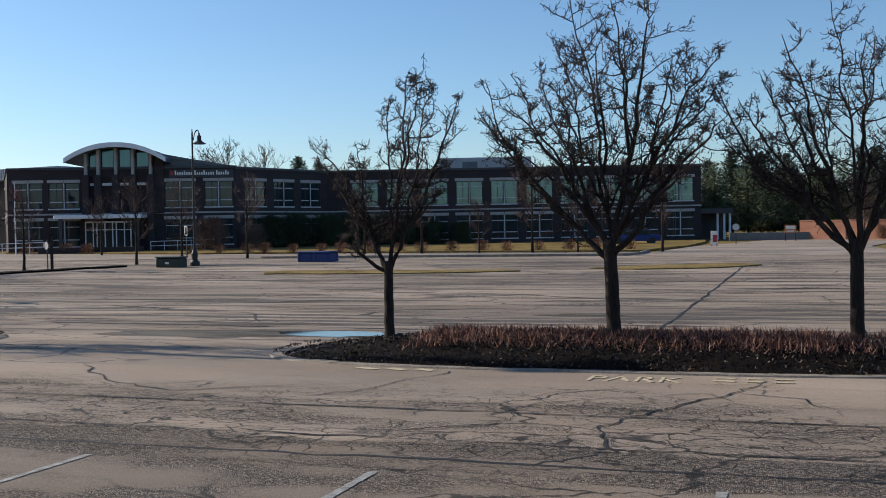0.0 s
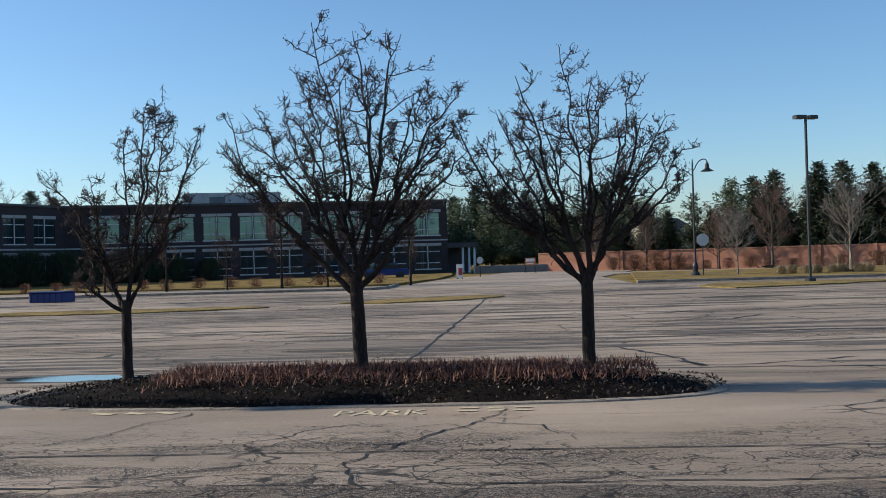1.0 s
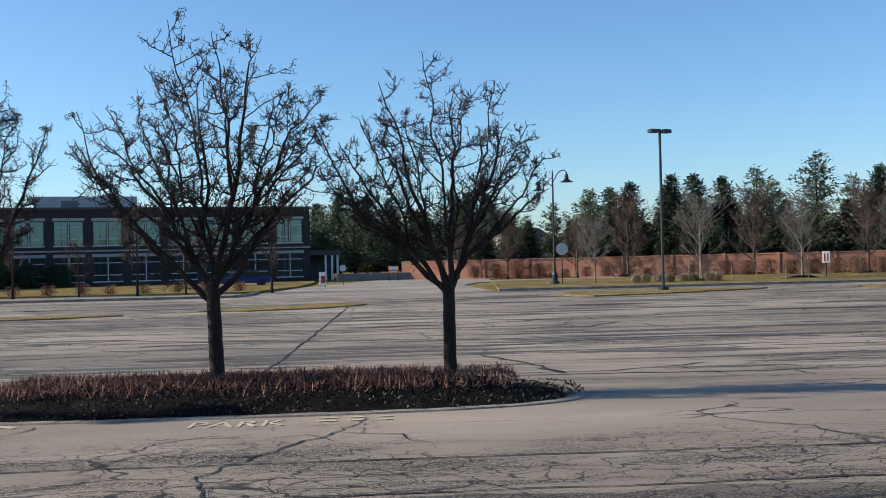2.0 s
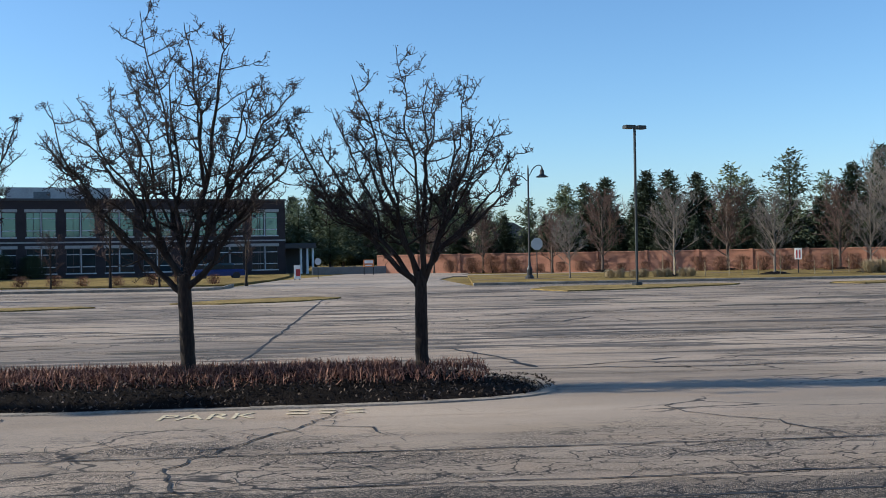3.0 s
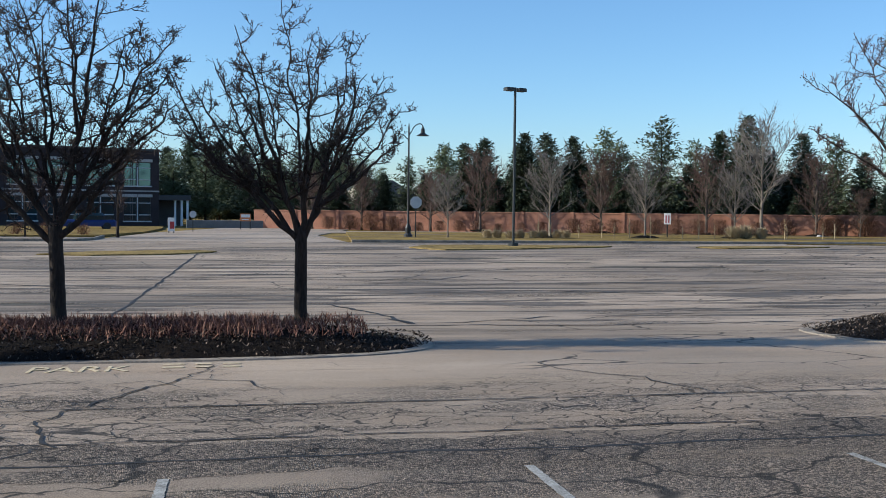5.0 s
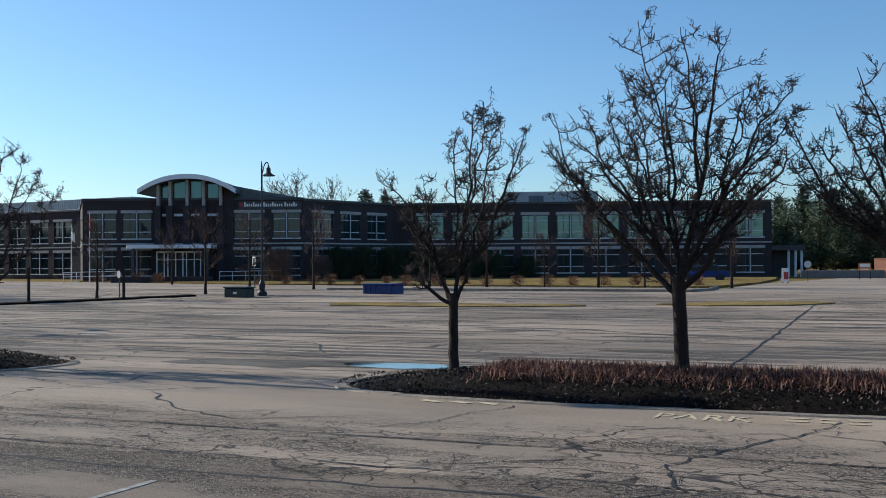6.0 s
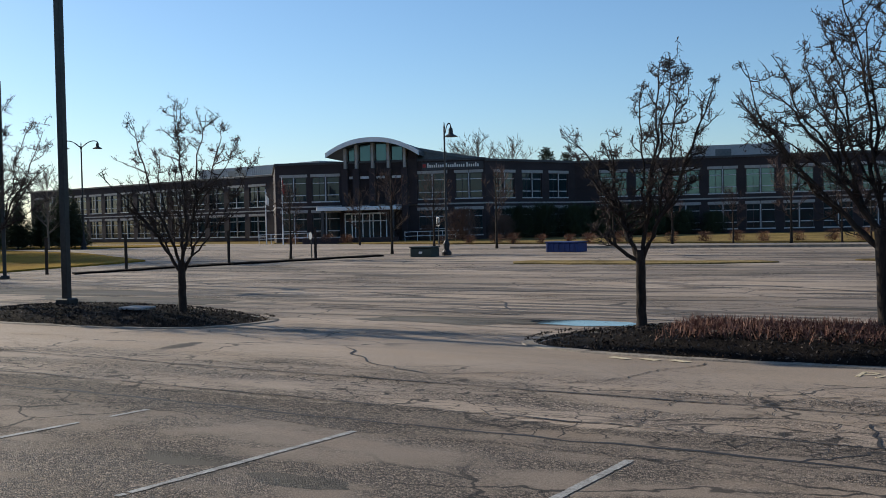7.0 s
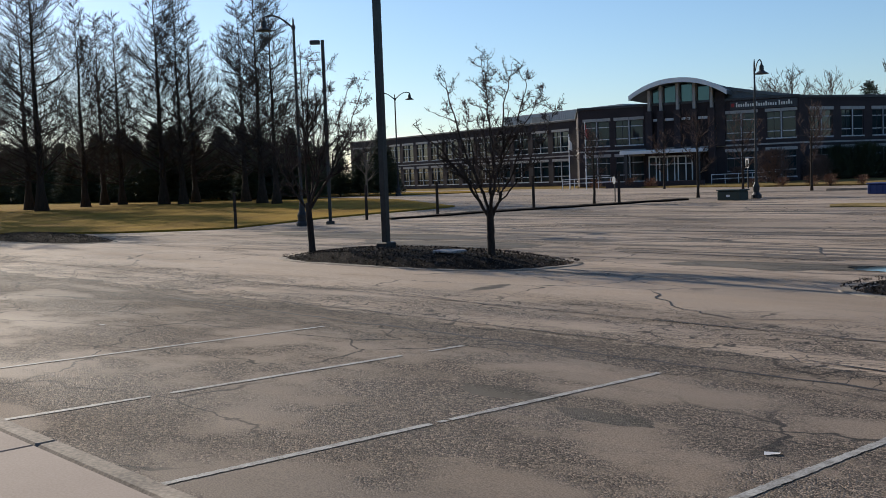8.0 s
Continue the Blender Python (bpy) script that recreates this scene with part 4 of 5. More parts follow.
pear_tree(0.55, 16.0, 0.08, 0.125, 1.55, [(-2.1, 0.2, 3.9), (-1.95, -.4, 4.4), (-1.25, 0.5, 4.75), (-1.35, -0.7, 3.2), (-0.95, 0.7, 5.3), (-0.55, -0.2, 5.95), (-0.3, 0.5, 5.1), (0.05, 0.0, 5.85), (0.32, -0.5, 5.2), (0.62, 0.3, 5.85), (0.95, -0.4, 4.7), (1.2, 0.5, 4.9), (1.6, 0.0, 4.85), (1.8, -0.3, 4.4), (1.5, 0.7, 3.9), (1.35, -0.5, 3.1), (-0.6, -0.9, 4.2), (0.5, 0.9, 4.4), (-1.75, 0.5, 4.15), (-1.7, -0.1, 3.55), (-1.55, 0.1, 4.6), (1.75, 0.4, 3.7), (1.35, -0.1, 4.3), (-0.9, 0.2, 4.5)], 21,
          "large bare ornamental pear tree with rising limbs on the mulch island", -0.06)
pear_tree(4.28, 15.9, 0.05, 0.115, 1.55, [(-2.05, 0.1, 4.25), (-1.8, -.3, 3.2), (-1.3, 0.5, 4.5), (-0.95, -0.4, 4.9), (-0.55, 0.3, 4.6), (-0.25, 0.0, 5.35), (0.1, -0.5, 4.7), (0.35, 0.4, 4.9), (0.72, 0.0, 4.95), (1.0, -0.4, 4.2), (1.25, 0.4, 3.9), (1.55, 0.0, 3.75), (1.5, -0.5, 3.1), (-1.3, 0.7, 3.4), (0.7, 0.9, 3.7), (-1.6, 0.2, 4.0), (-1.85, 0.1, 3.6), (1.3, 0.0, 4.25), (-1.0, -0.1, 4.2)], 33,
          "bare ornamental pear tree with a round crown on the mulch island")
pear_tree(-3.43, 16.05, 0.05, 0.095, 1.25, [(-1.25, 0.2, 3.55), (-1.05, -.4, 3.2), (-0.85, 0.5, 2.5), (-0.7, 0.2, 3.4), (-0.4, -0.3, 3.6), (0.02, 0.1, 4.4), (0.35, 0.3, 4.85), (0.6, 0.0, 4.9), (0.85, -0.2, 4.55), (1.3, 0.1, 4.3), (0.75, 0.5, 3.3), (0.55, -0.5, 2.8), (-0.9, -0.1, 1.9), (0.9, 0.1, 2.6)], 45,
          "slim bare pear tree with an uneven crown on the island's end")
pear_tree(-14.42, 16.0, 0.03, 0.10, 1.05, [(-1.5, -0.9, 3.3), (1.35, 0.8, 3.6), (-1.2, 0.4, 3.9), (-0.7, -0.7, 4.5), (-0.35, 0.3, 4.7), (0.0, -0.1, 4.85), (0.3, 0.5, 4.65), (0.7, 0.7, 4.5), (1.0, 0.9, 4.1), (0.85, 0.5, 3.2), (0.3, -0.6, 3.6), (-0.5, 0.9, 3.3), (0.6, -0.4, 2.8), (-1.2, -0.2, 2.8)], 57,
          "bare pear tree with a forked trunk beside the light pole", density=1.05, wide=1.05)
pear_tree(-20.8, 15.3, 0.0, 0.10, 1.25, [(-0.8, -0.7, 3.4), (-0.5, 0.4, 4.7), (-0.2, 0.3, 5.6), (0.1, -0.2, 5.9), (0.45, 0.5, 5.5), (0.8, 0.9, 5.0), (1.2, 0.9, 4.6), (1.5, 0.8, 3.7), (0.5, -0.6, 4.2), (-0.5, 0.9, 3.5), (-0.9, 0.2, 2.8), (1.3, 0.9, 2.9), (0.9, 0.2, 4.0), (-0.6, -0.4, 4.3), (0.2, 0.6, 4.8)], 63,
          "bare pear tree at the end of the side island", -0.12)
pear_tree(15.75, 15.4, 0.12, 0.11, 1.5, [(-1.6, 0.2, 4.3), (-1.3, -.5, 5.0), (-1.0, 0.5, 5.3), (-0.55, -0.2, 5.6), (-0.1, 0.3, 5.5), (0.3, -0.3, 5.6), (0.7, 0.3, 5.2), (1.2, 0.0, 4.8), (1.6, 0.3, 4.0), (-1.5, 0.6, 3.5), (1.0, -0.7, 3.6)], 71,
          "bare pear tree with warm grey twigs on the next island", density=1.0, twig=WARMTWIG, wide=1.5)

# dead stalks and perennials on the island
r = random.Random(5)
st = Geo()
for _ in range(12000):
    x = r.uniform(-2.6, 5.3)
    y = r.gauss(15.75, 0.75)
    if not 14.45 + 0.25 * noise.noise((x, 3.0, 0)) < y < 17.6 or (x > 3.9 and r.random() < 0.6):
        continue
    z = gz(y) + 0.34 * (1 - (abs(y - 15.82) / 2.1) ** 3) - 0.03
    h, a = r.uniform(0.07, 0.22), r.uniform(0, 6.28)
    if r.random() < 0.4:
        h *= 0.6
    q = (x + r.gauss(0, 0.06), y + r.gauss(0, 0.06), z + h)
    st.blade((x, y, z), q, r.uniform(0.006, 0.014), (math.cos(a), math.sin(a), 0))
    if r.random() < 0.35:
        st.blade((x + 0.4 * (q[0] - x), y, z + h * 0.5), (q[0] + r.gauss(0, .07), q[1] + r.gauss(0, .05), z + h * r.uniform(0.6, 1.0)), 0.010, (math.cos(a), math.sin(a), 0))
slab("dead_perennials", st, STALK, "cut reddish-brown dead perennial stalks on the mulch", "stalks", "stuff")


def bare_tree(name, label, group, high, seed, trunk=0.12, spread=0.42, clear=0.28, n1=18, n2=7, n3=6, droop=0.05, bark=BARK, twig=TWIG, conical=False, flare=1.4, thick=2.6, limb_k=0.35, taper=0.9):
    """A distant leafless tree: tapered trunk, limbs and a haze of twigs."""
    r = random.Random(seed)
    ob = thing(name, label, "tree", group)
    tr, lg, tg = Geo(), Geo(), Geo()
    n = 10
    pts = [Vector((0.03 * high * 0.2 * noise.noise((i * .7, seed, 0)), 0.03 * high * 0.2 * noise.noise((i * .7, seed, 9)), -0.2 + (high * 0.96 + 0.2) * i / n)) for i in range(n + 1)]
    tr.tube(pts, [trunk * (flare if i == 0 else 1.0) * (1 - i / n) ** taper + 0.012 for i in range(n + 1)], 8)
    part("trunk", tr, bark, ob, smooth=True)
    for i in range(n1):
        t = clear + (0.97 - clear) * (i + r.random()) / n1
        p, _ = along(pts, t)
        w = r.uniform(0, 6.28)
        reach = spread * high * ((1.12 - t) * 0.9 if conical else math.sin(math.pi * min(1, 0.15 + 0.85 * (t - clear) / (1 - clear)) * 0.9 + 0.3) * 0.6 + 0.15) * r.uniform(0.75, 1.15)
        up = 0.35 if conical else 0.75 + t * 0.5
        b, _ = limb(lg, r, p, (math.cos(w), math.sin(w), up), reach * 1.2, trunk * limb_k * (1.1 - t) + 0.012 * thick / 2.6, 0.006 * thick / 2, 4, 5, 0.1, droop)
        for _ in range(n2):
            q, d = along(b, r.uniform(0.2, 1))
            side = Vector((r.gauss(0, 1), r.gauss(0, 1), r.gauss(0.3, 0.5))).normalized()
            b2, _ = limb(tg, r, q, d * 0.8 + side * 0.8, reach * r.uniform(0.25, 0.5), 0.008 * thick / 2, 0.004 * thick / 2, 3, 3, 0.15, 0.06)
            for _ in range(n3):
                q2, d2 = along(b2, r.uniform(0.2, 1))
                side = Vector((r.gauss(0, 1), r.gauss(0, 1), r.gauss(0.4, 0.6))).normalized()
                e = q2 + (d2 * 0.6 + side * 0.7) * reach * r.uniform(0.12, 0.26)
                tg.blade(q2, e, 0.0042 * thick, side.cross(Vector((0.3, 0.2, 0.9))).normalized())
    tagged(part("limb_crown", lg, bark, ob, smooth=True), kind="stuff")
    tagged(part("twig_crown", tg, twig, ob), kind="stuff")
    return ob


def place(ob, spots):
    """The first spot takes the thing itself, the others take copies."""
    r = random.Random(len(spots) * 13 + 1)
    for k, (x, y, s) in enumerate(spots):
        m = Matrix.Translation((x, y, gz(y) + 0.03)) @ Matrix.Rotation(r.uniform(0, 6.28), 4, "Z") @ Matrix.Diagonal((s, s, s * r.uniform(0.94, 1.06), 1))
        if k == 0:
            place.keep = m
        else:
            copy_thing(ob, m)
    ob.matrix_basis = place.keep


street = bare_tree("street_tree", "small bare street tree with a slim trunk before the building", "street trees", 4.8, 3, 0.08, 0.46, 0.3, 20, 8, 8, bark=BARK, twig=WARMTWIG, thick=2.8)
place(street, [(-29.3, 58.6, 1.0), (-36.5, 62.5, 1.05), (-20.2, 66.5, 1.05), (-12.4, 66.3, 1.1), (-7.4, 64.5, 0.8), (-3.9, 66.0, 1.05), (-31.2, 49.3, 0.95), (-9.5, 67, 0.8), (-24.6, 67, 0.9), (-16.2, 66.8, 0.75), (-48.5, 70, 1.0), (-34.5, 44.1, 0.9), (-66, 66, 0.9)])
round_tree = bare_tree("lawn_tree", "bare round-headed tree with fine warm twigs on the verge", "verge trees", 7.4, 9, 0.14, 0.52, 0.2, 34, 11, 12, bark=DARKBARK, twig=WARMTWIG, thick=3.8)
place(round_tree, [(25.0, 91.4, 0.90), (34.6, 86.1, 0.93), (42.5, 81.8, 0.86), (50.2, 77.5, 0.83), (53.2, 75.9, 0.52), (15.1, 99, 0.8), (10.5, 101, 0.7), (58.5, 72.0, 0.8), (64, 69, 0.86), (21.0, 94.5, 0.72)])
grey_tree = bare_tree("lawn_tree", "bare broad-headed grey tree with a pale trunk on the verge", "verge trees", 7.4, 24, 0.12, 0.60, 0.24, 30, 10, 10, bark=PALEBARK, twig=GREYTWIG, thick=3.4)
place(grey_tree, [(24.5, 68.3, 0.74), (31.9, 69.3, 0.70), (39.3, 70.3, 0.62), (17.1, 67.2, 0.5), (46.4, 79.6, 1.22), (55.6, 70.7, 0.5), (61, 62.5, 0.75)])

redwood = bare_tree("bare_conifer", "tall leafless dawn redwood with a flared dark trunk", "tall bare conifers", 23.0, 4, 0.36, 0.27, 0.12, 125, 11, 9, 0.07, bark=BARK, twig=TWIG, conical=True, flare=1.9, thick=3.5, limb_k=0.13, taper=1.6)
# the last four, left of the view, are added to cast shadow stripes
place(redwood, [(-82.8, 31.8, 1.08), (-90, 33.5, 0.95), (-99, 44.5, 0.9), (-95.5, 44.8, 0.85), (-85.8, 44.3, 1.0), (-82.5, 44.5, 0.92), (-87.5, 48.5, 0.85), (-80, 49.5, 0.86), (-70.5, 45.2, 0.86), (-66.8, 44.2, 0.74), (-92, 39.5, 0.9), (-77, 22.3, 0.95), (-86, 24.5, 1.0), (-71, 17.5, 0.85), (-95, 31, 1.0)])
far_bare = bare_tree("far_tree", "bare deciduous tree far behind the building", "far bare trees", 14, 12, 0.22, 0.42, 0.2, 30, 9, 7, bark=PALEBARK, twig=GREYTWIG, thick=6.0)
place(far_bare, [(-82, 150, 1.1), (-88, 154, 1.12), (-76.5, 152, 1.02), (-112, 62, 0.75), (-104, 66, 0.7), (-98, 70, 0.8), (68, 126, 0.92), (-78, 62, 0.55), (5, 150, 0.75), (-1, 160, 0.8)])


# ---- evergreens ----
def evergreen(name, label, group, high, seed, spread, needle, tiers, per, tuft, droop, clear=0.06, loose=0.2, blunt=0.95):
    """A conifer: trunk, tiers of boughs, and many small sprays of needles."""
    r = random.Random(seed)
    ob = thing(name, label, "tree", group)
    part("trunk", Geo().tube([(0, 0, -0.2), (0.05, 0, high * 0.5), (0, 0, high)], [high * 0.018, high * 0.011, 0.02], 7), BARK, ob)
    g = Geo()
    for i in range(tiers):
        t = clear + (1 - clear) * (i + r.random() * 0.6) / tiers
        for _ in range(max(3, int(per * (1.15 - t * 0.75)))):
            w = r.uniform(0, 6.28)
            reach = spread * high * (1.02 - t) ** blunt * r.uniform(1 - loose * 2, 1 + loose)
            d = Vector((math.cos(w), math.sin(w), droop + r.gauss(0, 0.12)))
            p = Vector((0, 0, t * high))
            steps = max(3, int(reach / tuft * 1.5))
            for k in range(steps):
                f = (k + 0.7) / steps
                c = p + d * reach * f + Vector((0, 0, 0.12 * reach * f * f))
                for _ in range(3):
                    s = tuft * r.uniform(0.6, 1.3)
                    a = Vector((math.cos(w + r.gauss(0, 0.9)), math.sin(w + r.gauss(0, 0.9)), r.gauss(0.05, 0.4)))
                    side = a.cross(Vector((r.gauss(0, .5), r.gauss(0, .5), 1))).normalized()
                    q = c + Vector((r.gauss(0, 1), r.gauss(0, 1), r.gauss(0, .6))) * tuft * 0.4
                    g.quad(q - side * s * 0.28, q + a * s * 0.5 - side * s * 0.1, q + a * s, q + a * s * 0.45 + side * s * 0.3)
    part("crown", g, needle, ob, "dense needled boughs")
    return ob


spruce = evergreen("spruce_tree", "dark green spruce tree in the treeline", "evergreen treeline", 11, 2, 0.34, NEEDLE, 46, 22, 0.42, -0.1, blunt=0.75)
pine = evergreen("pine_tree", "olive-green white pine with open boughs in the treeline", "evergreen treeline", 12, 6, 0.30, PINE, 24, 18, 0.5, 0.22, 0.12, 0.42, blunt=0.5)
r = random.Random(77)
sp, pi_ = [], []
sp += [(26.1, 103.3, 0.83), (27.5, 100.4, 0.87), (30.5, 97.8, 0.79), (32.7, 96.6, 0.90), (36.0, 98.2, 0.84), (48.9, 92.5, 0.92), (50.6, 90.4, 0.95), (56.5, 90.7, 0.88), (63, 83, 0.8), (31.4, 99.5, 0.84), (54, 92, 0.7)]
pi_ += [(20.6, 105.1, 0.64), (23.5, 100.4, 0.71), (38.5, 95.8, 0.84), (42.8, 92.4, 0.85), (47.7, 95.4, 0.70), (58.1, 87.5, 0.72), (40.5, 97, 0.72), (68, 80, 0.85), (73, 77, 0.9), (80, 74, 0.85), (16.5, 108, 0.6)]
for k in range(40):      # a belt behind the brick wall, with low dark growth before it
    x = 6 + k * 2.1 + r.uniform(-1, 1)
    y = 105 - 0.544 * (x - 5)
    sp.append((x, y + r.uniform(3, 5), r.uniform(0.3, 0.5)))
    (sp if k % 3 else pi_).append((x + 1, y + r.uniform(9, 16), r.uniform(0.5, 0.72) * (0.8 if x < 24 else 1.0)))
for k in range(44):
    sp.append((-165 + k * 1.9 + r.uniform(-1, 1), 57 + r.uniform(-3, 3) - 0.1 * (44 - k), r.uniform(0.5, 0.78)))
for k in range(9):       # beyond the entry drive
    sp.append((-6 + k * 3.2 + r.uniform(-1, 1), 150 + r.uniform(-8, 8), r.uniform(0.85, 1.1)))
    pi_.append((-4 + k * 3.0 + r.uniform(-1, 1), 132 + r.uniform(-4, 8), r.uniform(0.65, 0.85)))
for k in range(62):      # dark mass behind the tall bare trees
    sp.append((-170 + k * 1.49 + r.uniform(-1.5, 1.5), 63 + r.uniform(-6, 7) - 0.11 * (62 - k), r.uniform(0.5, 0.82) * (0.75 if k > 49 else 1)))
sp += [(-69.5, 150, 1.15), (-66.5, 151, 1.08), (-61, 152, 0.95), (-36, 146, 0.85)]
place(spruce, sp)
place(pine, pi_)


# ---- shrubs ----
def shrub(name, label, group, wide, high, seed, mat, count=900, blade=0.16):
    r = random.Random(seed)
    ob = thing(name, label, "shrub", group)
    g, s = Geo(), Geo()
    for _ in range(7):
        a = r.uniform(0, 6.28)
        s.tube([(0, 0, -0.05), (math.cos(a) * wide * 0.2, math.sin(a) * wide * 0.2, high * 0.5)], [0.03, 0.012], 4)
    for _ in range(count):
        a, t, q = r.uniform(0, 6.28), r.random() ** 0.5, r.uniform(0.05, 1)
        rad = wide / 2 * t * math.sqrt(max(0.05, 1 - (q - 0.45) ** 2 * 2.2))
        p = Vector((rad * math.cos(a), rad * math.sin(a), q * high))
        e = p + Vector((math.cos(a) * 0.5 + r.gauss(0, .4), math.sin(a) * 0.5 + r.gauss(0, .4), r.uniform(0.2, 1.1))) * blade * r.uniform(0.6, 1.6)
        g.blade(p, e, blade * 0.09, (-math.sin(a), math.cos(a), 0))
    part("stem", s, BARK, ob)
    tagged(part("twig_crown", g, mat, ob), kind="stuff")
    return ob


hedge = shrub("hedge_shrub", "clipped russet bare hedge shrub along the wall", "hedge shrubs", 2.6, 1.8, 3, RUST, 1500, 0.3)
hedge_at = [(12 + k * 1.9, 1.6, 0.6 + 0.3 * ((k * 7) % 5) / 5) for k in range(4)] + [(31.5 + k * 1.5, 6.5, 0.68) for k in range(8)] + [(44 + k * 1.9 + (k * 37 % 7) * 0.2, 1.8 + (k * 13 % 5) * 0.2, 0.5 + 0.09 * (k * 29 % 7)) for k in range(16)] + [(20 + k * 1.7, 1.5 + (k * 3 % 4) * 0.2, 0.42 + 0.05 * (k * 5 % 4)) for k in range(7)]
place(hedge, [(x, 105 - 0.544 * (x - 5) - away, k) for x, away, k in hedge_at])
low = shrub("low_shrub", "low brown bare shrub by the building", "building shrubs", 1.5, 0.9, 8, RUST, 700, 0.2)
place(low, [(-40 + k * 2.1, 69.5 - 0.05 * k + (k % 3) * 0.6, 0.7 + 0.2 * ((k * 5) % 4) / 4) for k in range(17)] + [(-62 + k * 2.4, 77.5 - k * 0.3, 0.9) for k in range(4)])
round_shrub = shrub("round_shrub", "rounded brown-grey shrub beside the entrance", "entrance shrubs", 3.4, 2.7, 14, WARMTWIG, 2600, 0.35)
place(round_shrub, [(-44.6, 80.5, 1.0), (-50.5, 84.0, 0.55), (-42.5, 84, 0.8)])
dark_shrub = shrub("evergreen_shrub", "dark evergreen shrub against the building", "building evergreens", 3.2, 2.4, 15, NEEDLE, 2600, 0.4)
place(dark_shrub, [(-42, 92, 1.3), (-40, 95, 1.2), (-38.5, 97.5, 1.2), (-36, 99.5, 1.3), (-33.5, 100.3, 1.2), (-43.5, 89.5, 1.2), (-31, 101, 1.0), (-28, 101.8, 0.9)])
straw = shrub("ornamental_grass", "tuft of straw-coloured ornamental grass on the verge", "straw tufts", 1.3, 1.0, 19, STRAW, 700, 0.4)
place(straw, [(19.5 + 0.8 * k, 66.0 + (k % 2) * 0.6, 0.5) for k in range(8)] + [(37.5, 67, 0.8), (38.6, 67.3, 0.85), (39.7, 67.1, 0.7)])


# ---- brick boundary wall, houses ----
bw = thing("boundary_wall", "long orange brick boundary wall behind the verge", "wall", kind="structure")
slant = math.atan(-0.544)
for k in range(19):
    m = Matrix.Translation((5, 105, 0.1)) @ Matrix.Rotation(slant, 4, "Z") @ Matrix.Translation((k * 4.6, 0, 0))
    for nm, g, mat in (("panel", Geo().box(0, 0, 0, 4.3, 0.3, 1.85), WALLBRICK), ("pier", Geo().box(4.3, -0.1, 0, 4.6, 0.4, 2.0), WALLBRICK), ("coping", Geo().box(0, -0.06, 1.85, 4.3, 0.36, 1.95, bevel=0.02), WALLBRICK)):
        part(nm, g, mat, bw).matrix_basis = m


def house(x, y, w, d, eave, ridge, rz, chimney):
    ob = thing("house", "cream house with a brown shingle roof behind the trees", "house", "houses behind the trees", at=Matrix.Translation((x, y, 0.1)) @ Matrix.Rotation(rz, 4, "Z"))
    g = Geo().box(0, 0, 0, w, d, eave)
    g.quad((0, 0, eave), (0, d, eave), (0, d / 2, ridge)).quad((w, d, eave), (w, 0, eave), (w, d / 2, ridge))
    part("wall", g, CREAM, ob)
    rf = Geo()
    for s in (0, 1):
        y0, y1 = (-0.5, d / 2) if s == 0 else (d + 0.5, d / 2)
        rf.quad((-0.4, y0, eave - 0.2), (w + 0.4, y0, eave - 0.2), (w + 0.4, y1, ridge + 0.1), (-0.4, y1, ridge + 0.1))
        rf.quad((-0.4, y0, eave - 0.42), (w + 0.4, y0, eave - 0.42), (w + 0.4, y1, ridge - 0.1), (-0.4, y1, ridge - 0.1))
    part("roof", rf, SHINGLE, ob)
    for u in (w * 0.25, w * 0.7):
        part("window", Geo().box(u, -0.05, 1.2, u + 1.1, 0.02, 2.6), GLASS, ob)
    if chimney:
        part("chimney", Geo().box(w * 0.4, d * 0.45, ridge - 2, w * 0.4 + 1.4, d * 0.45 + 0.9, ridge + 2.6, bevel=0.05), STONE, ob, "pale stone chimney")


house(19, 110, 8, 8, 3.2, 5.4, 0.9, False)
house(50, 97, 11, 8, 4.6, 6.0, -0.5, True)
house(44, 106, 10, 8, 4.0, 5.6, -0.3, False)


# ---- lamps and poles ----
def bell(g, x, z):
    g.lathe([(0.05, 0.62), (0.07, 0.5), (0.13, 0.44), (0.14, 0.2), (0.2, 0.12), (0.42, 0.0), (0.42, -0.03), (0.1, -0.03)], (x, 0, z), 14)


def lantern(label, group, high, arms, at):
    """A classic street lantern: fluted base, slim post, curved arms, bell shades."""
    ob = thing("street_lamp", label, "street lamp", group, at=at)
    part("post", Geo().lathe([(0.30, -0.1), (0.30, 0.15), (0.22, 0.25), (0.24, 0.55), (0.15, 0.75), (0.11, 1.2), (0.08, 1.4), (0.06, high - 0.2), (0.1, high - 0.15), (0.1, high), (0.04, high + 0.1), (0.05, high + 0.25), (0.01, high + 0.45)], sides=12), IRON, ob)
    for s in arms:
        pts = [(0, 0, high - 0.1)]
        for i in range(1, 11):
            t = i / 10
            pts.append((s * 1.45 * t, 0, high - 0.1 + 0.75 * math.sin(t * math.pi * 0.62) - 0.12 * t))
        arm = part("arm", Geo().tube(pts, [0.05] * 4 + [0.04] * 7, 8), IRON, ob)
        g = Geo()
        bell(g, pts[-1][0], pts[-1][2] - 0.62)
        part("shade", g, IRON, arm, "black bell-shaped lamp shade")
    return ob


def turned(x, y, deg, up=0.0):
    return Matrix.Translation((x, y, gz(y) + up)) @ Matrix.Rotation(radians(deg), 4, "Z")


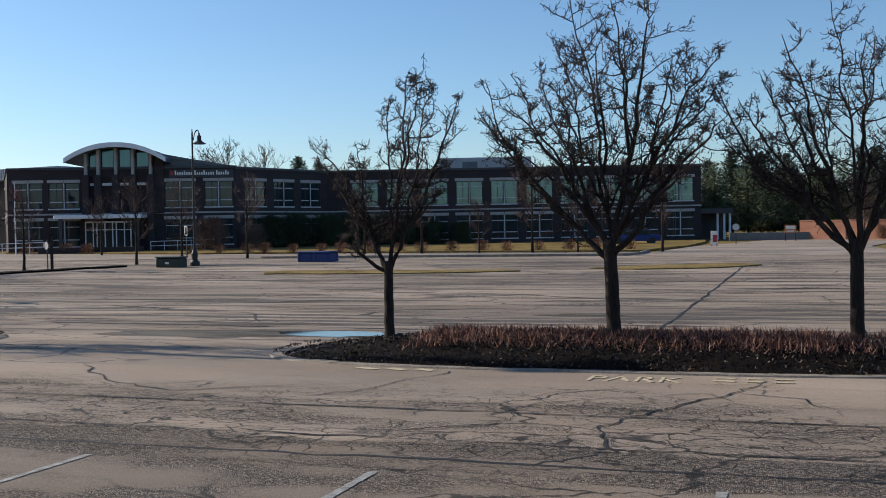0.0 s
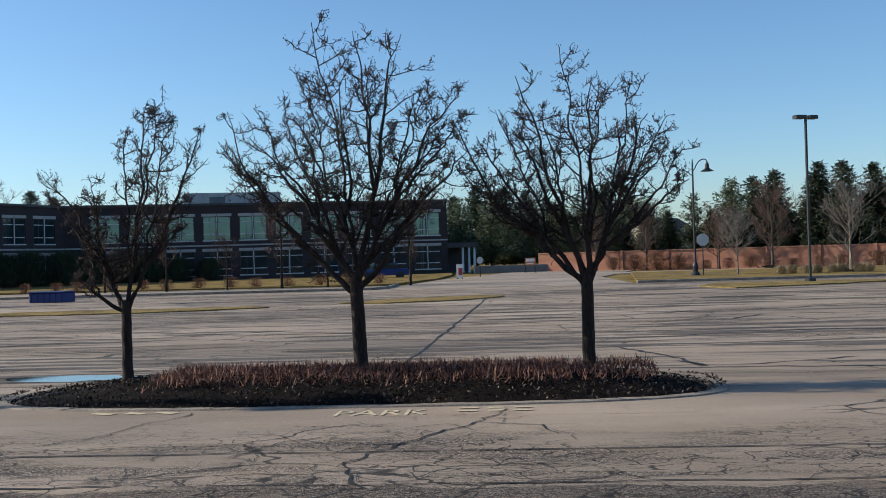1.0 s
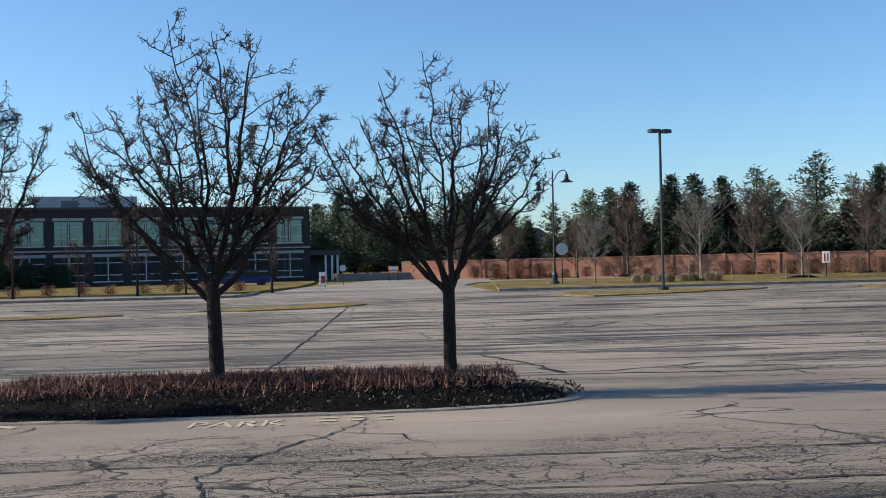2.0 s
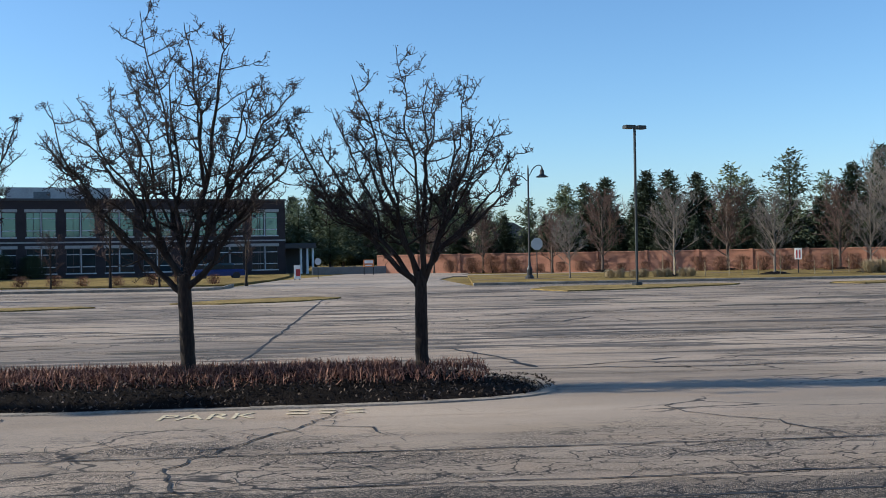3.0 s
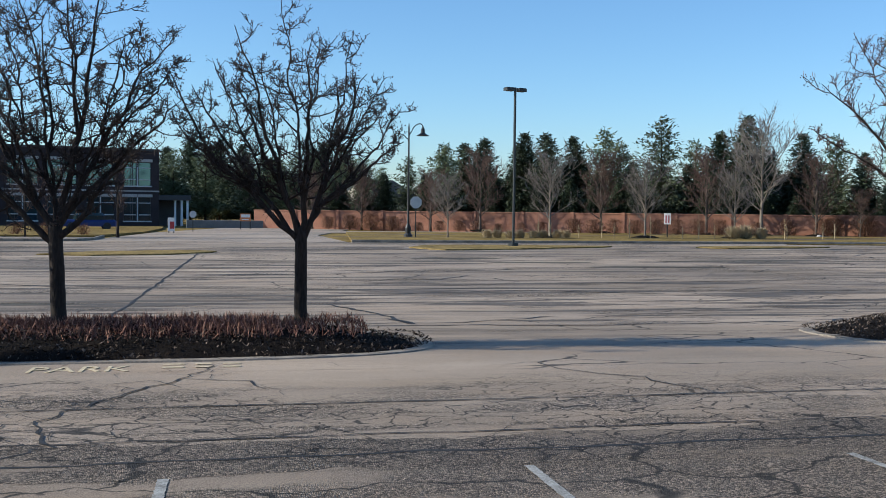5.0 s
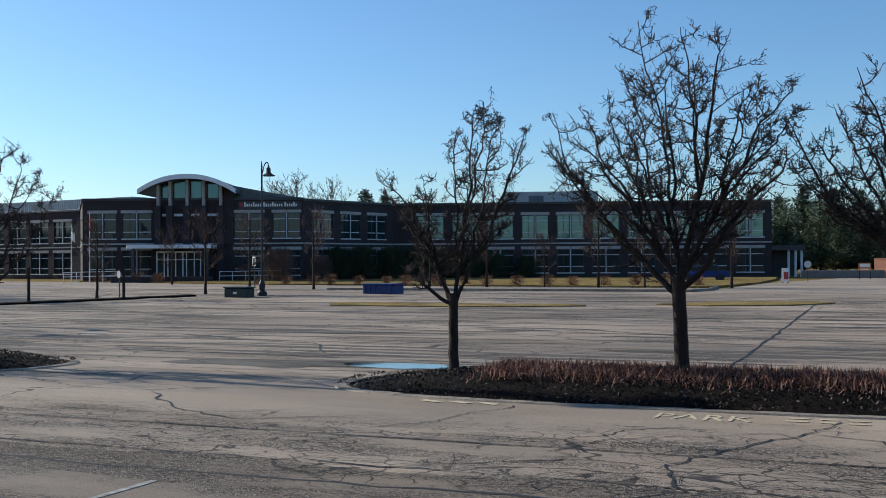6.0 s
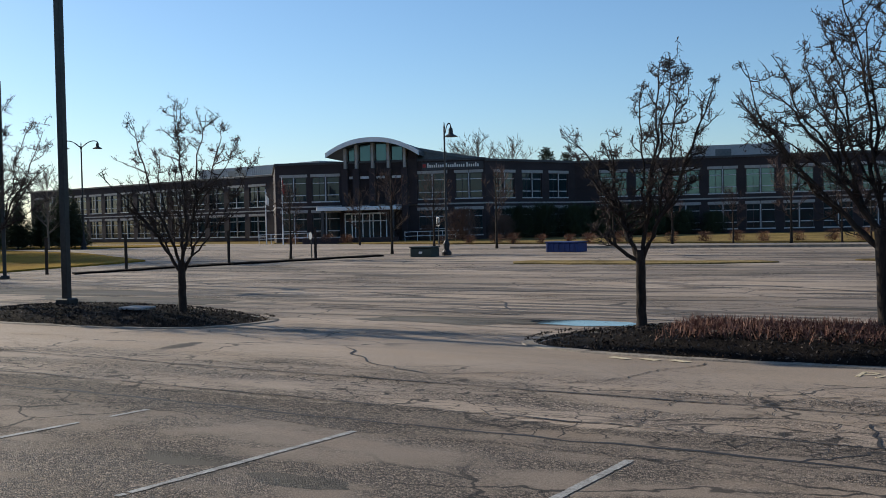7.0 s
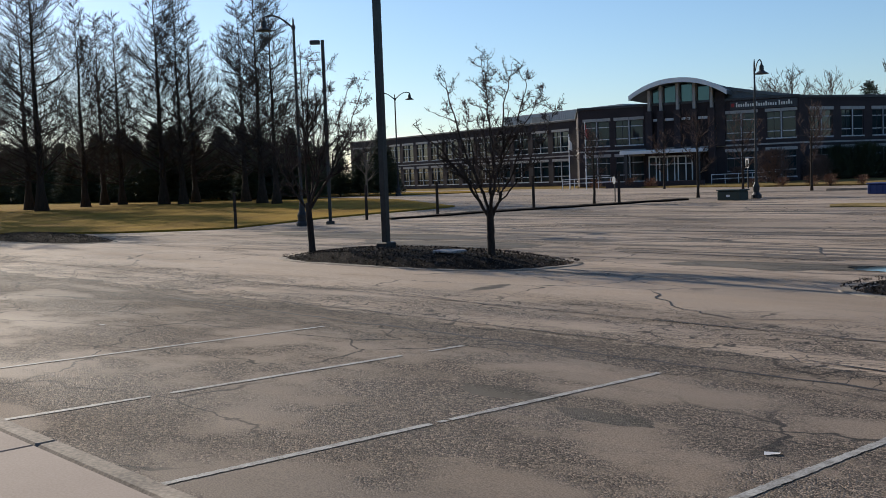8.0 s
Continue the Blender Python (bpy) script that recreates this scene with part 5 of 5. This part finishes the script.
def small_lantern(label, high, at, arms=((1, 0.35), (-1, 0.9))):
    ob = thing("street_lamp", label, "street lamp", "street lanterns", at=at)
    part("post", Geo().lathe([(0.30, -0.1), (0.30, 0.2), (0.17, 0.35), (0.20, 0.7), (0.10, 0.95), (0.07, 1.5), (0.052, high), (0.02, high + 0.3)], sides=12), IRON, ob)
    for s, drop in arms:
        pts = [(0, 0, high - 0.5 - 0.3 * (s < 0))] + [(s * (0.15 + 0.42 * (1 - math.cos(math.pi * i / 8))), 0, high - 0.5 - 0.3 * (s < 0) + (0.8 if s > 0 else 0.4) * math.sin(math.pi * i / 8 * 0.75)) for i in range(1, 9)]
        arm = part("arm", Geo().tube(pts, [0.034] * 9, 8), IRON, ob)
        g = Geo()
        bell(g, pts[-1][0], pts[-1][2] - 0.55)
        part("shade", g, IRON, arm, "black bell-shaped lamp shade")
    return ob


small_lantern("tall black iron street lamp with bell shades near the drive", 7.7, turned(-26.7, 48.0, 97) @ Matrix.Diagonal((0.9, 0.9, 0.915, 1)), ((1, 0.35),))
small_lantern("black iron street lamp beside a stop sign", 7.4, turned(14.6, 68.3, 10))
small_lantern("distant black iron street lamp on the verge", 7.4, turned(47.7, 82.1, -10))
lantern("black street lamp with one curved arm by the lawn", "curved lamps", 9.8, (-1,), turned(-39.9, 28.1, 47))
lantern("black street lamp with two curved arms far by the building", "curved lamps", 9.4, (1, -1), turned(-75.1, 63.6, 40))


def shoebox(label, high, at, heads, width=0.13, base=True, head=0.85):
    ob = thing("light_pole", label, "light pole", "parking lot light poles", at=at)
    part("pole", Geo().box(-width / 2, -width / 2, -0.1, width / 2, width / 2, high, bevel=0.01), POLE, ob)
    if base:
        part("base_plate", Geo().box(-0.2, -0.2, -0.1, 0.2, 0.2, 0.16, bevel=0.03), POLE, ob)
    for s in heads:
        part("lamp_head", Geo().box(min(s * 0.12, s * (0.12 + head)), -0.2, high - 0.2, max(s * 0.12, s * (0.12 + head)), 0.2, high - 0.02, bevel=0.03), POLE, ob, "flat box lamp head")
    return ob


shoebox("tall dark square light pole with two box heads across the lot", 8.2, turned(17.4, 51.5, 20, 0.05), (1, -1), 0.105, True, 0.5)
shoebox("dark square steel light pole on the mulch island", 8.6, turned(-18.26, 15.9, 10, 0.30), (1, -1), 0.17)
shoebox("dark steel light pole with one box head by the lawn", 9.1, turned(-39.2, 29.3, 50), (-1,), 0.16, True, 0.5)


# ---- signs, boxes, posts ----
def octagon(label, at, high, mat, size=0.38):
    ob = thing("stop_sign", label, "sign", "stop signs", at=at)
    part("post", Geo().box(-0.03, 0.02, -0.1, 0.03, 0.07, high, bevel=0.005), POLE, ob)
    ring = [(size * math.cos(math.pi / 8 + k * math.pi / 4), size * math.sin(math.pi / 8 + k * math.pi / 4)) for k in range(8)]
    g = Geo().prism(ring, -0.01, 0.01)
    o = part("plate", g, mat, ob, "octagonal sign plate")
    o.matrix_basis = Matrix.Translation((0, 0, high - 0.3)) @ Matrix.Rotation(radians(90), 4, "X")


octagon("back of an aluminium stop sign beside a lamp", turned(15.0, 67.6, 8), 2.7, SIGNGREY, 0.42)
octagon("stop sign back beside the entry drive", turned(-0.15, 85.1, 0), 1.7, SIGNGREY, 0.29)
# a small white-grey sign, drawn with the same octagonal plate
octagon("small pale grey sign on a post beside the median", turned(-34.6, 46.0, -25), 1.55, SIGNGREY, 0.22)


def board(name, label, at, w, z0, z1, mat, bars=(), legs=2):
    ob = thing(name, label, "sign", "", at=at)
    for k in range(legs):
        u = -w / 2 + 0.06 + k * (w - 0.12) if legs == 2 else 0
        part("post", Geo().box(u - 0.04, 0.0, -0.1, u + 0.04, 0.07, z1, bevel=0.005), POLE, ob)
    part("plate", Geo().box(-w / 2, -0.03, z0, w / 2, 0.0, z1, bevel=0.01), mat, ob)
    for (u0, u1, a, b2, m) in bars:
        part("writing_bar", Geo().box(u0, -0.042, a, u1, -0.032, b2), m, ob)


board("notice_sign", "small white notice sign with red bars on posts", turned(34.1, 70.5, -20), 0.5, 1.05, 1.85, SIGNWHITE, [(-0.14, -0.06, 1.15, 1.7, SIGNRED), (0.06, 0.14, 1.15, 1.7, SIGNRED)], 1)
board("entry_sign", "orange and white entry sign with plain bars", turned(4.1, 98, 0), 1.0, 0.75, 1.45, ORANGE, [(-0.4, 0.4, 1.1, 1.38, SIGNWHITE), (-0.35, 0.3, 0.85, 0.95, SIGNWHITE)])
board("bollard_sign", "white and red marker sign at the entry", turned(-1.6, 81.1, 0), 0.5, 0.1, 1.15, SIGNWHITE, [(-0.1, 0.22, 0.3, 0.85, SIGNRED)])
board("parking_sign", "small white parking sign on a post near the entrance", turned(-38.6, 66.5, -25), 0.4, 1.5, 2.2, SIGNWHITE, [(-0.12, 0.12, 1.6, 2.1, POLE)], 1)

ob = thing("utility_box", "low dark green steel utility box on a pad", "utility box", at=turned(-27.4, 46.8, -3) @ Matrix.Diagonal((0.85, 0.85, 0.85, 1)))
part("housing", Geo().box(-0.85, -0.4, 0.0, 0.85, 0.5, 0.58, bevel=0.05), GREENBOX, ob)
part("lid", Geo().box(-0.9, -0.45, 0.58, 0.9, 0.55, 0.66, bevel=0.03), GREENBOX, ob)
part("label_plate", Geo().box(-0.15, -0.415, 0.2, 0.12, -0.402, 0.34), SIGNWHITE, ob, "small white label plate")
ob = thing("storage_bin", "blue covered steel bin at the lot's edge", "bin", at=turned(-21.0, 51.3, -8) @ Matrix.Diagonal((0.89, 0.89, 0.74, 1)))
part("body", Geo().box(-1.15, -0.6, 0.02, 1.15, 0.6, 0.7, bevel=0.07), BLUEBIN, ob)
part("cover", Geo().box(-1.19, -0.64, 0.7, 1.19, 0.64, 0.79, bevel=0.04), BLUEBIN, ob)
for k in range(6):
    part("rib", Geo().box(-1.0 + k * 0.385, -0.64, 0.08, -0.94 + k * 0.385, -0.6, 0.68), BLUEBIN, ob)

post = thing("wooden_post", "slim dark post on the mulch median", "post", "median posts", at=turned(-42.4, 25.8, 0, 0.1))
part("shaft", Geo().box(-0.06, -0.06, -0.2, 0.06, 0.06, 1.65, bevel=0.015), BARK, post)
part("cap", Geo().box(-0.07, -0.07, 1.65, 0.07, 0.07, 1.7, bevel=0.012), BARK, post)
for x, y in ((-40.1, 32.3), (-38.2, 35.6), (-35.6, 40.3), (-32.6, 43.9)):
    copy_thing(post, turned(x, y, 0, 0.1))

# blue porch with columns beyond the right wing
ob = thing("porte_cochere", "dark blue flat-roofed shelter with white columns", "shelter", at=turned(-6.5, 112, 14))
part("roof", Geo().box(0, 0, 2.75, 5.2, 5, 3.3, bevel=0.05), CAP, ob)
for u in (3.6, 4.3, 4.9):
    part("column", Geo().lathe([(0.16, 0), (0.13, 0.2), (0.12, 2.6), (0.16, 2.75)], (u, 0.4, 0), 10), WHITEMETAL, ob, "white round column")
part("back_wall", Geo().box(0, 4.4, 0, 5.2, 4.8, 2.75), CAP, ob)
ob = thing("low_wall", "low dark blue-grey wall by the entry drive", "wall", at=turned(-1.5, 104, 4))
part("body", Geo().box(0, 0, 0, 13, 0.4, 0.75, bevel=0.03), ROOF, ob)

# flagpoles by the entrance
for x, y, hgt, mat in ((-60.6, 74.5, 6.2, SIGNRED), (-63.5, 75.5, 5.2, SIGNWHITE)):
    ob = thing("flagpole", "slim white flagpole with a limp flag by the entrance", "flagpole", "flagpoles", at=turned(x, y, -30))
    part("pole", Geo().lathe([(0.06, -0.1), (0.05, hgt * 0.6), (0.03, hgt), (0.06, hgt + 0.08), (0.0, hgt + 0.14)], sides=8), WHITEMETAL, ob)
    g, fn = Geo(), 8
    for i in range(fn):
        a, c = i / fn, (i + 1) / fn
        ya, yc = 0.09 * math.sin(a * 9), 0.09 * math.sin(c * 9)
        g.quad((a * 0.8, ya, hgt - 0.1 - a * 0.7), (c * 0.8, yc, hgt - 0.1 - c * 0.7), (c * 0.8, yc, hgt - 1.1 - c * 0.5), (a * 0.8, ya, hgt - 1.1 - a * 0.5))
    part("flag", g, mat, ob)

ob = thing("drain_lid", "pale concrete drain lid on the mulch island", "drain lid", at=turned(-15.35, 15.5, 5, 0.29))
part("lid", Geo().box(-0.35, -0.25, 0, 0.35, 0.25, 0.06, bevel=0.02), STONE, ob)
ob = thing("paper_scrap", "small white scrap of paper on a stall", "litter", at=turned(-0.4, 4.6, 30, 0.006))
part("sheet", Geo().quad((0, 0, 0.002), (0.10, 0.01, 0.012), (0.11, 0.07, 0.004), (0.0, 0.06, 0.01)), SIGNWHITE, ob)

# parked car far by the right wing
ob = thing("parked_car", "dark parked car far by the building", "car", at=turned(-8.8, 90, 12))
g = Geo().box(-2.2, -0.85, 0.3, 2.2, 0.85, 0.85, bevel=0.15)
part("body", g, BLUEBIN, ob)
part("cabin", Geo().box(-1.2, -0.72, 0.85, 1.3, 0.72, 1.4, bevel=0.2), GLASS, ob, "dark glazed cabin")
for u in (-1.4, 1.4):
    for v in (-0.8, 0.8):
        o = part("wheel", Geo().lathe([(0.1, -0.1), (0.32, -0.1), (0.32, 0.1), (0.1, 0.1)], sides=14), IRON, ob)
        o.matrix_basis = Matrix.Translation((u, v, 0.32)) @ Matrix.Rotation(radians(90), 4, "X")

# dark mulch rings, young stakes and stones on the verge
ring_me = None
for k, (x, y) in enumerate([(25.0, 91.4), (34.6, 86.1), (42.5, 81.8), (50.2, 77.5), (24.5, 68.3), (31.9, 69.3), (39.3, 70.3), (46.4, 79.6)]):
    g = mound(-1.1, 1.1, -0.9, 0.9, 0.16, 3, 6, 28, 2.0)
    if ring_me is None:
        g.v = [(px, py, pz - gz(py) + 0.02) for px, py, pz in g.v]
        ring_me = g.mesh("mulch_ring", MULCH)
    o = new("mulch_ring", ring_me)
    o.matrix_basis = Matrix.Translation((x, y, gz(y) + 0.08))
    tagged(o, "low dark mulch ring round a verge tree", "mulch", "mulch rings")
stake = thing("tree_stake", "thin pale wooden stake with a bare sapling on the verge", "stake", "verge stakes", at=turned(23.0, 66.0, 0, 0.08))
part("shaft", Geo().tube([(0, 0, -0.1), (0.02, 0, 0.7), (0.0, 0.01, 1.35)], [0.03, 0.025, 0.015], 6), STRAW, stake)
g, rr = Geo(), random.Random(8)
for _ in range(14):
    z = rr.uniform(0.5, 1.3)
    a = rr.uniform(0, 6.28)
    g.blade((0, 0, z), (0.25 * math.cos(a), 0.25 * math.sin(a), z + 0.35), 0.012, (-math.sin(a), math.cos(a), 0))
part("twig_crown", g, STRAW, stake)
for k in range(15):
    copy_thing(stake, turned(24.5 + k * 1.5 + rr.uniform(-0.4, 0.4), 65.4 + rr.uniform(0, 3.5), rr.uniform(0, 90), 0.08) @ Matrix.Diagonal((1, 1, rr.uniform(0.6, 1.15), 1)))
rock = thing("verge_rock", "pale rounded boulder on the verge grass", "rock", at=turned(49.0, 75.0, 20, 0.05) @ Matrix.Diagonal((0.7, 0.6, 0.5, 1)))
g = Geo()
g.lathe([(0.28, -0.05), (0.36, 0.1), (0.33, 0.26), (0.2, 0.38), (0.04, 0.42)], sides=9)
part("stone", g, STONE, rock, smooth=True)
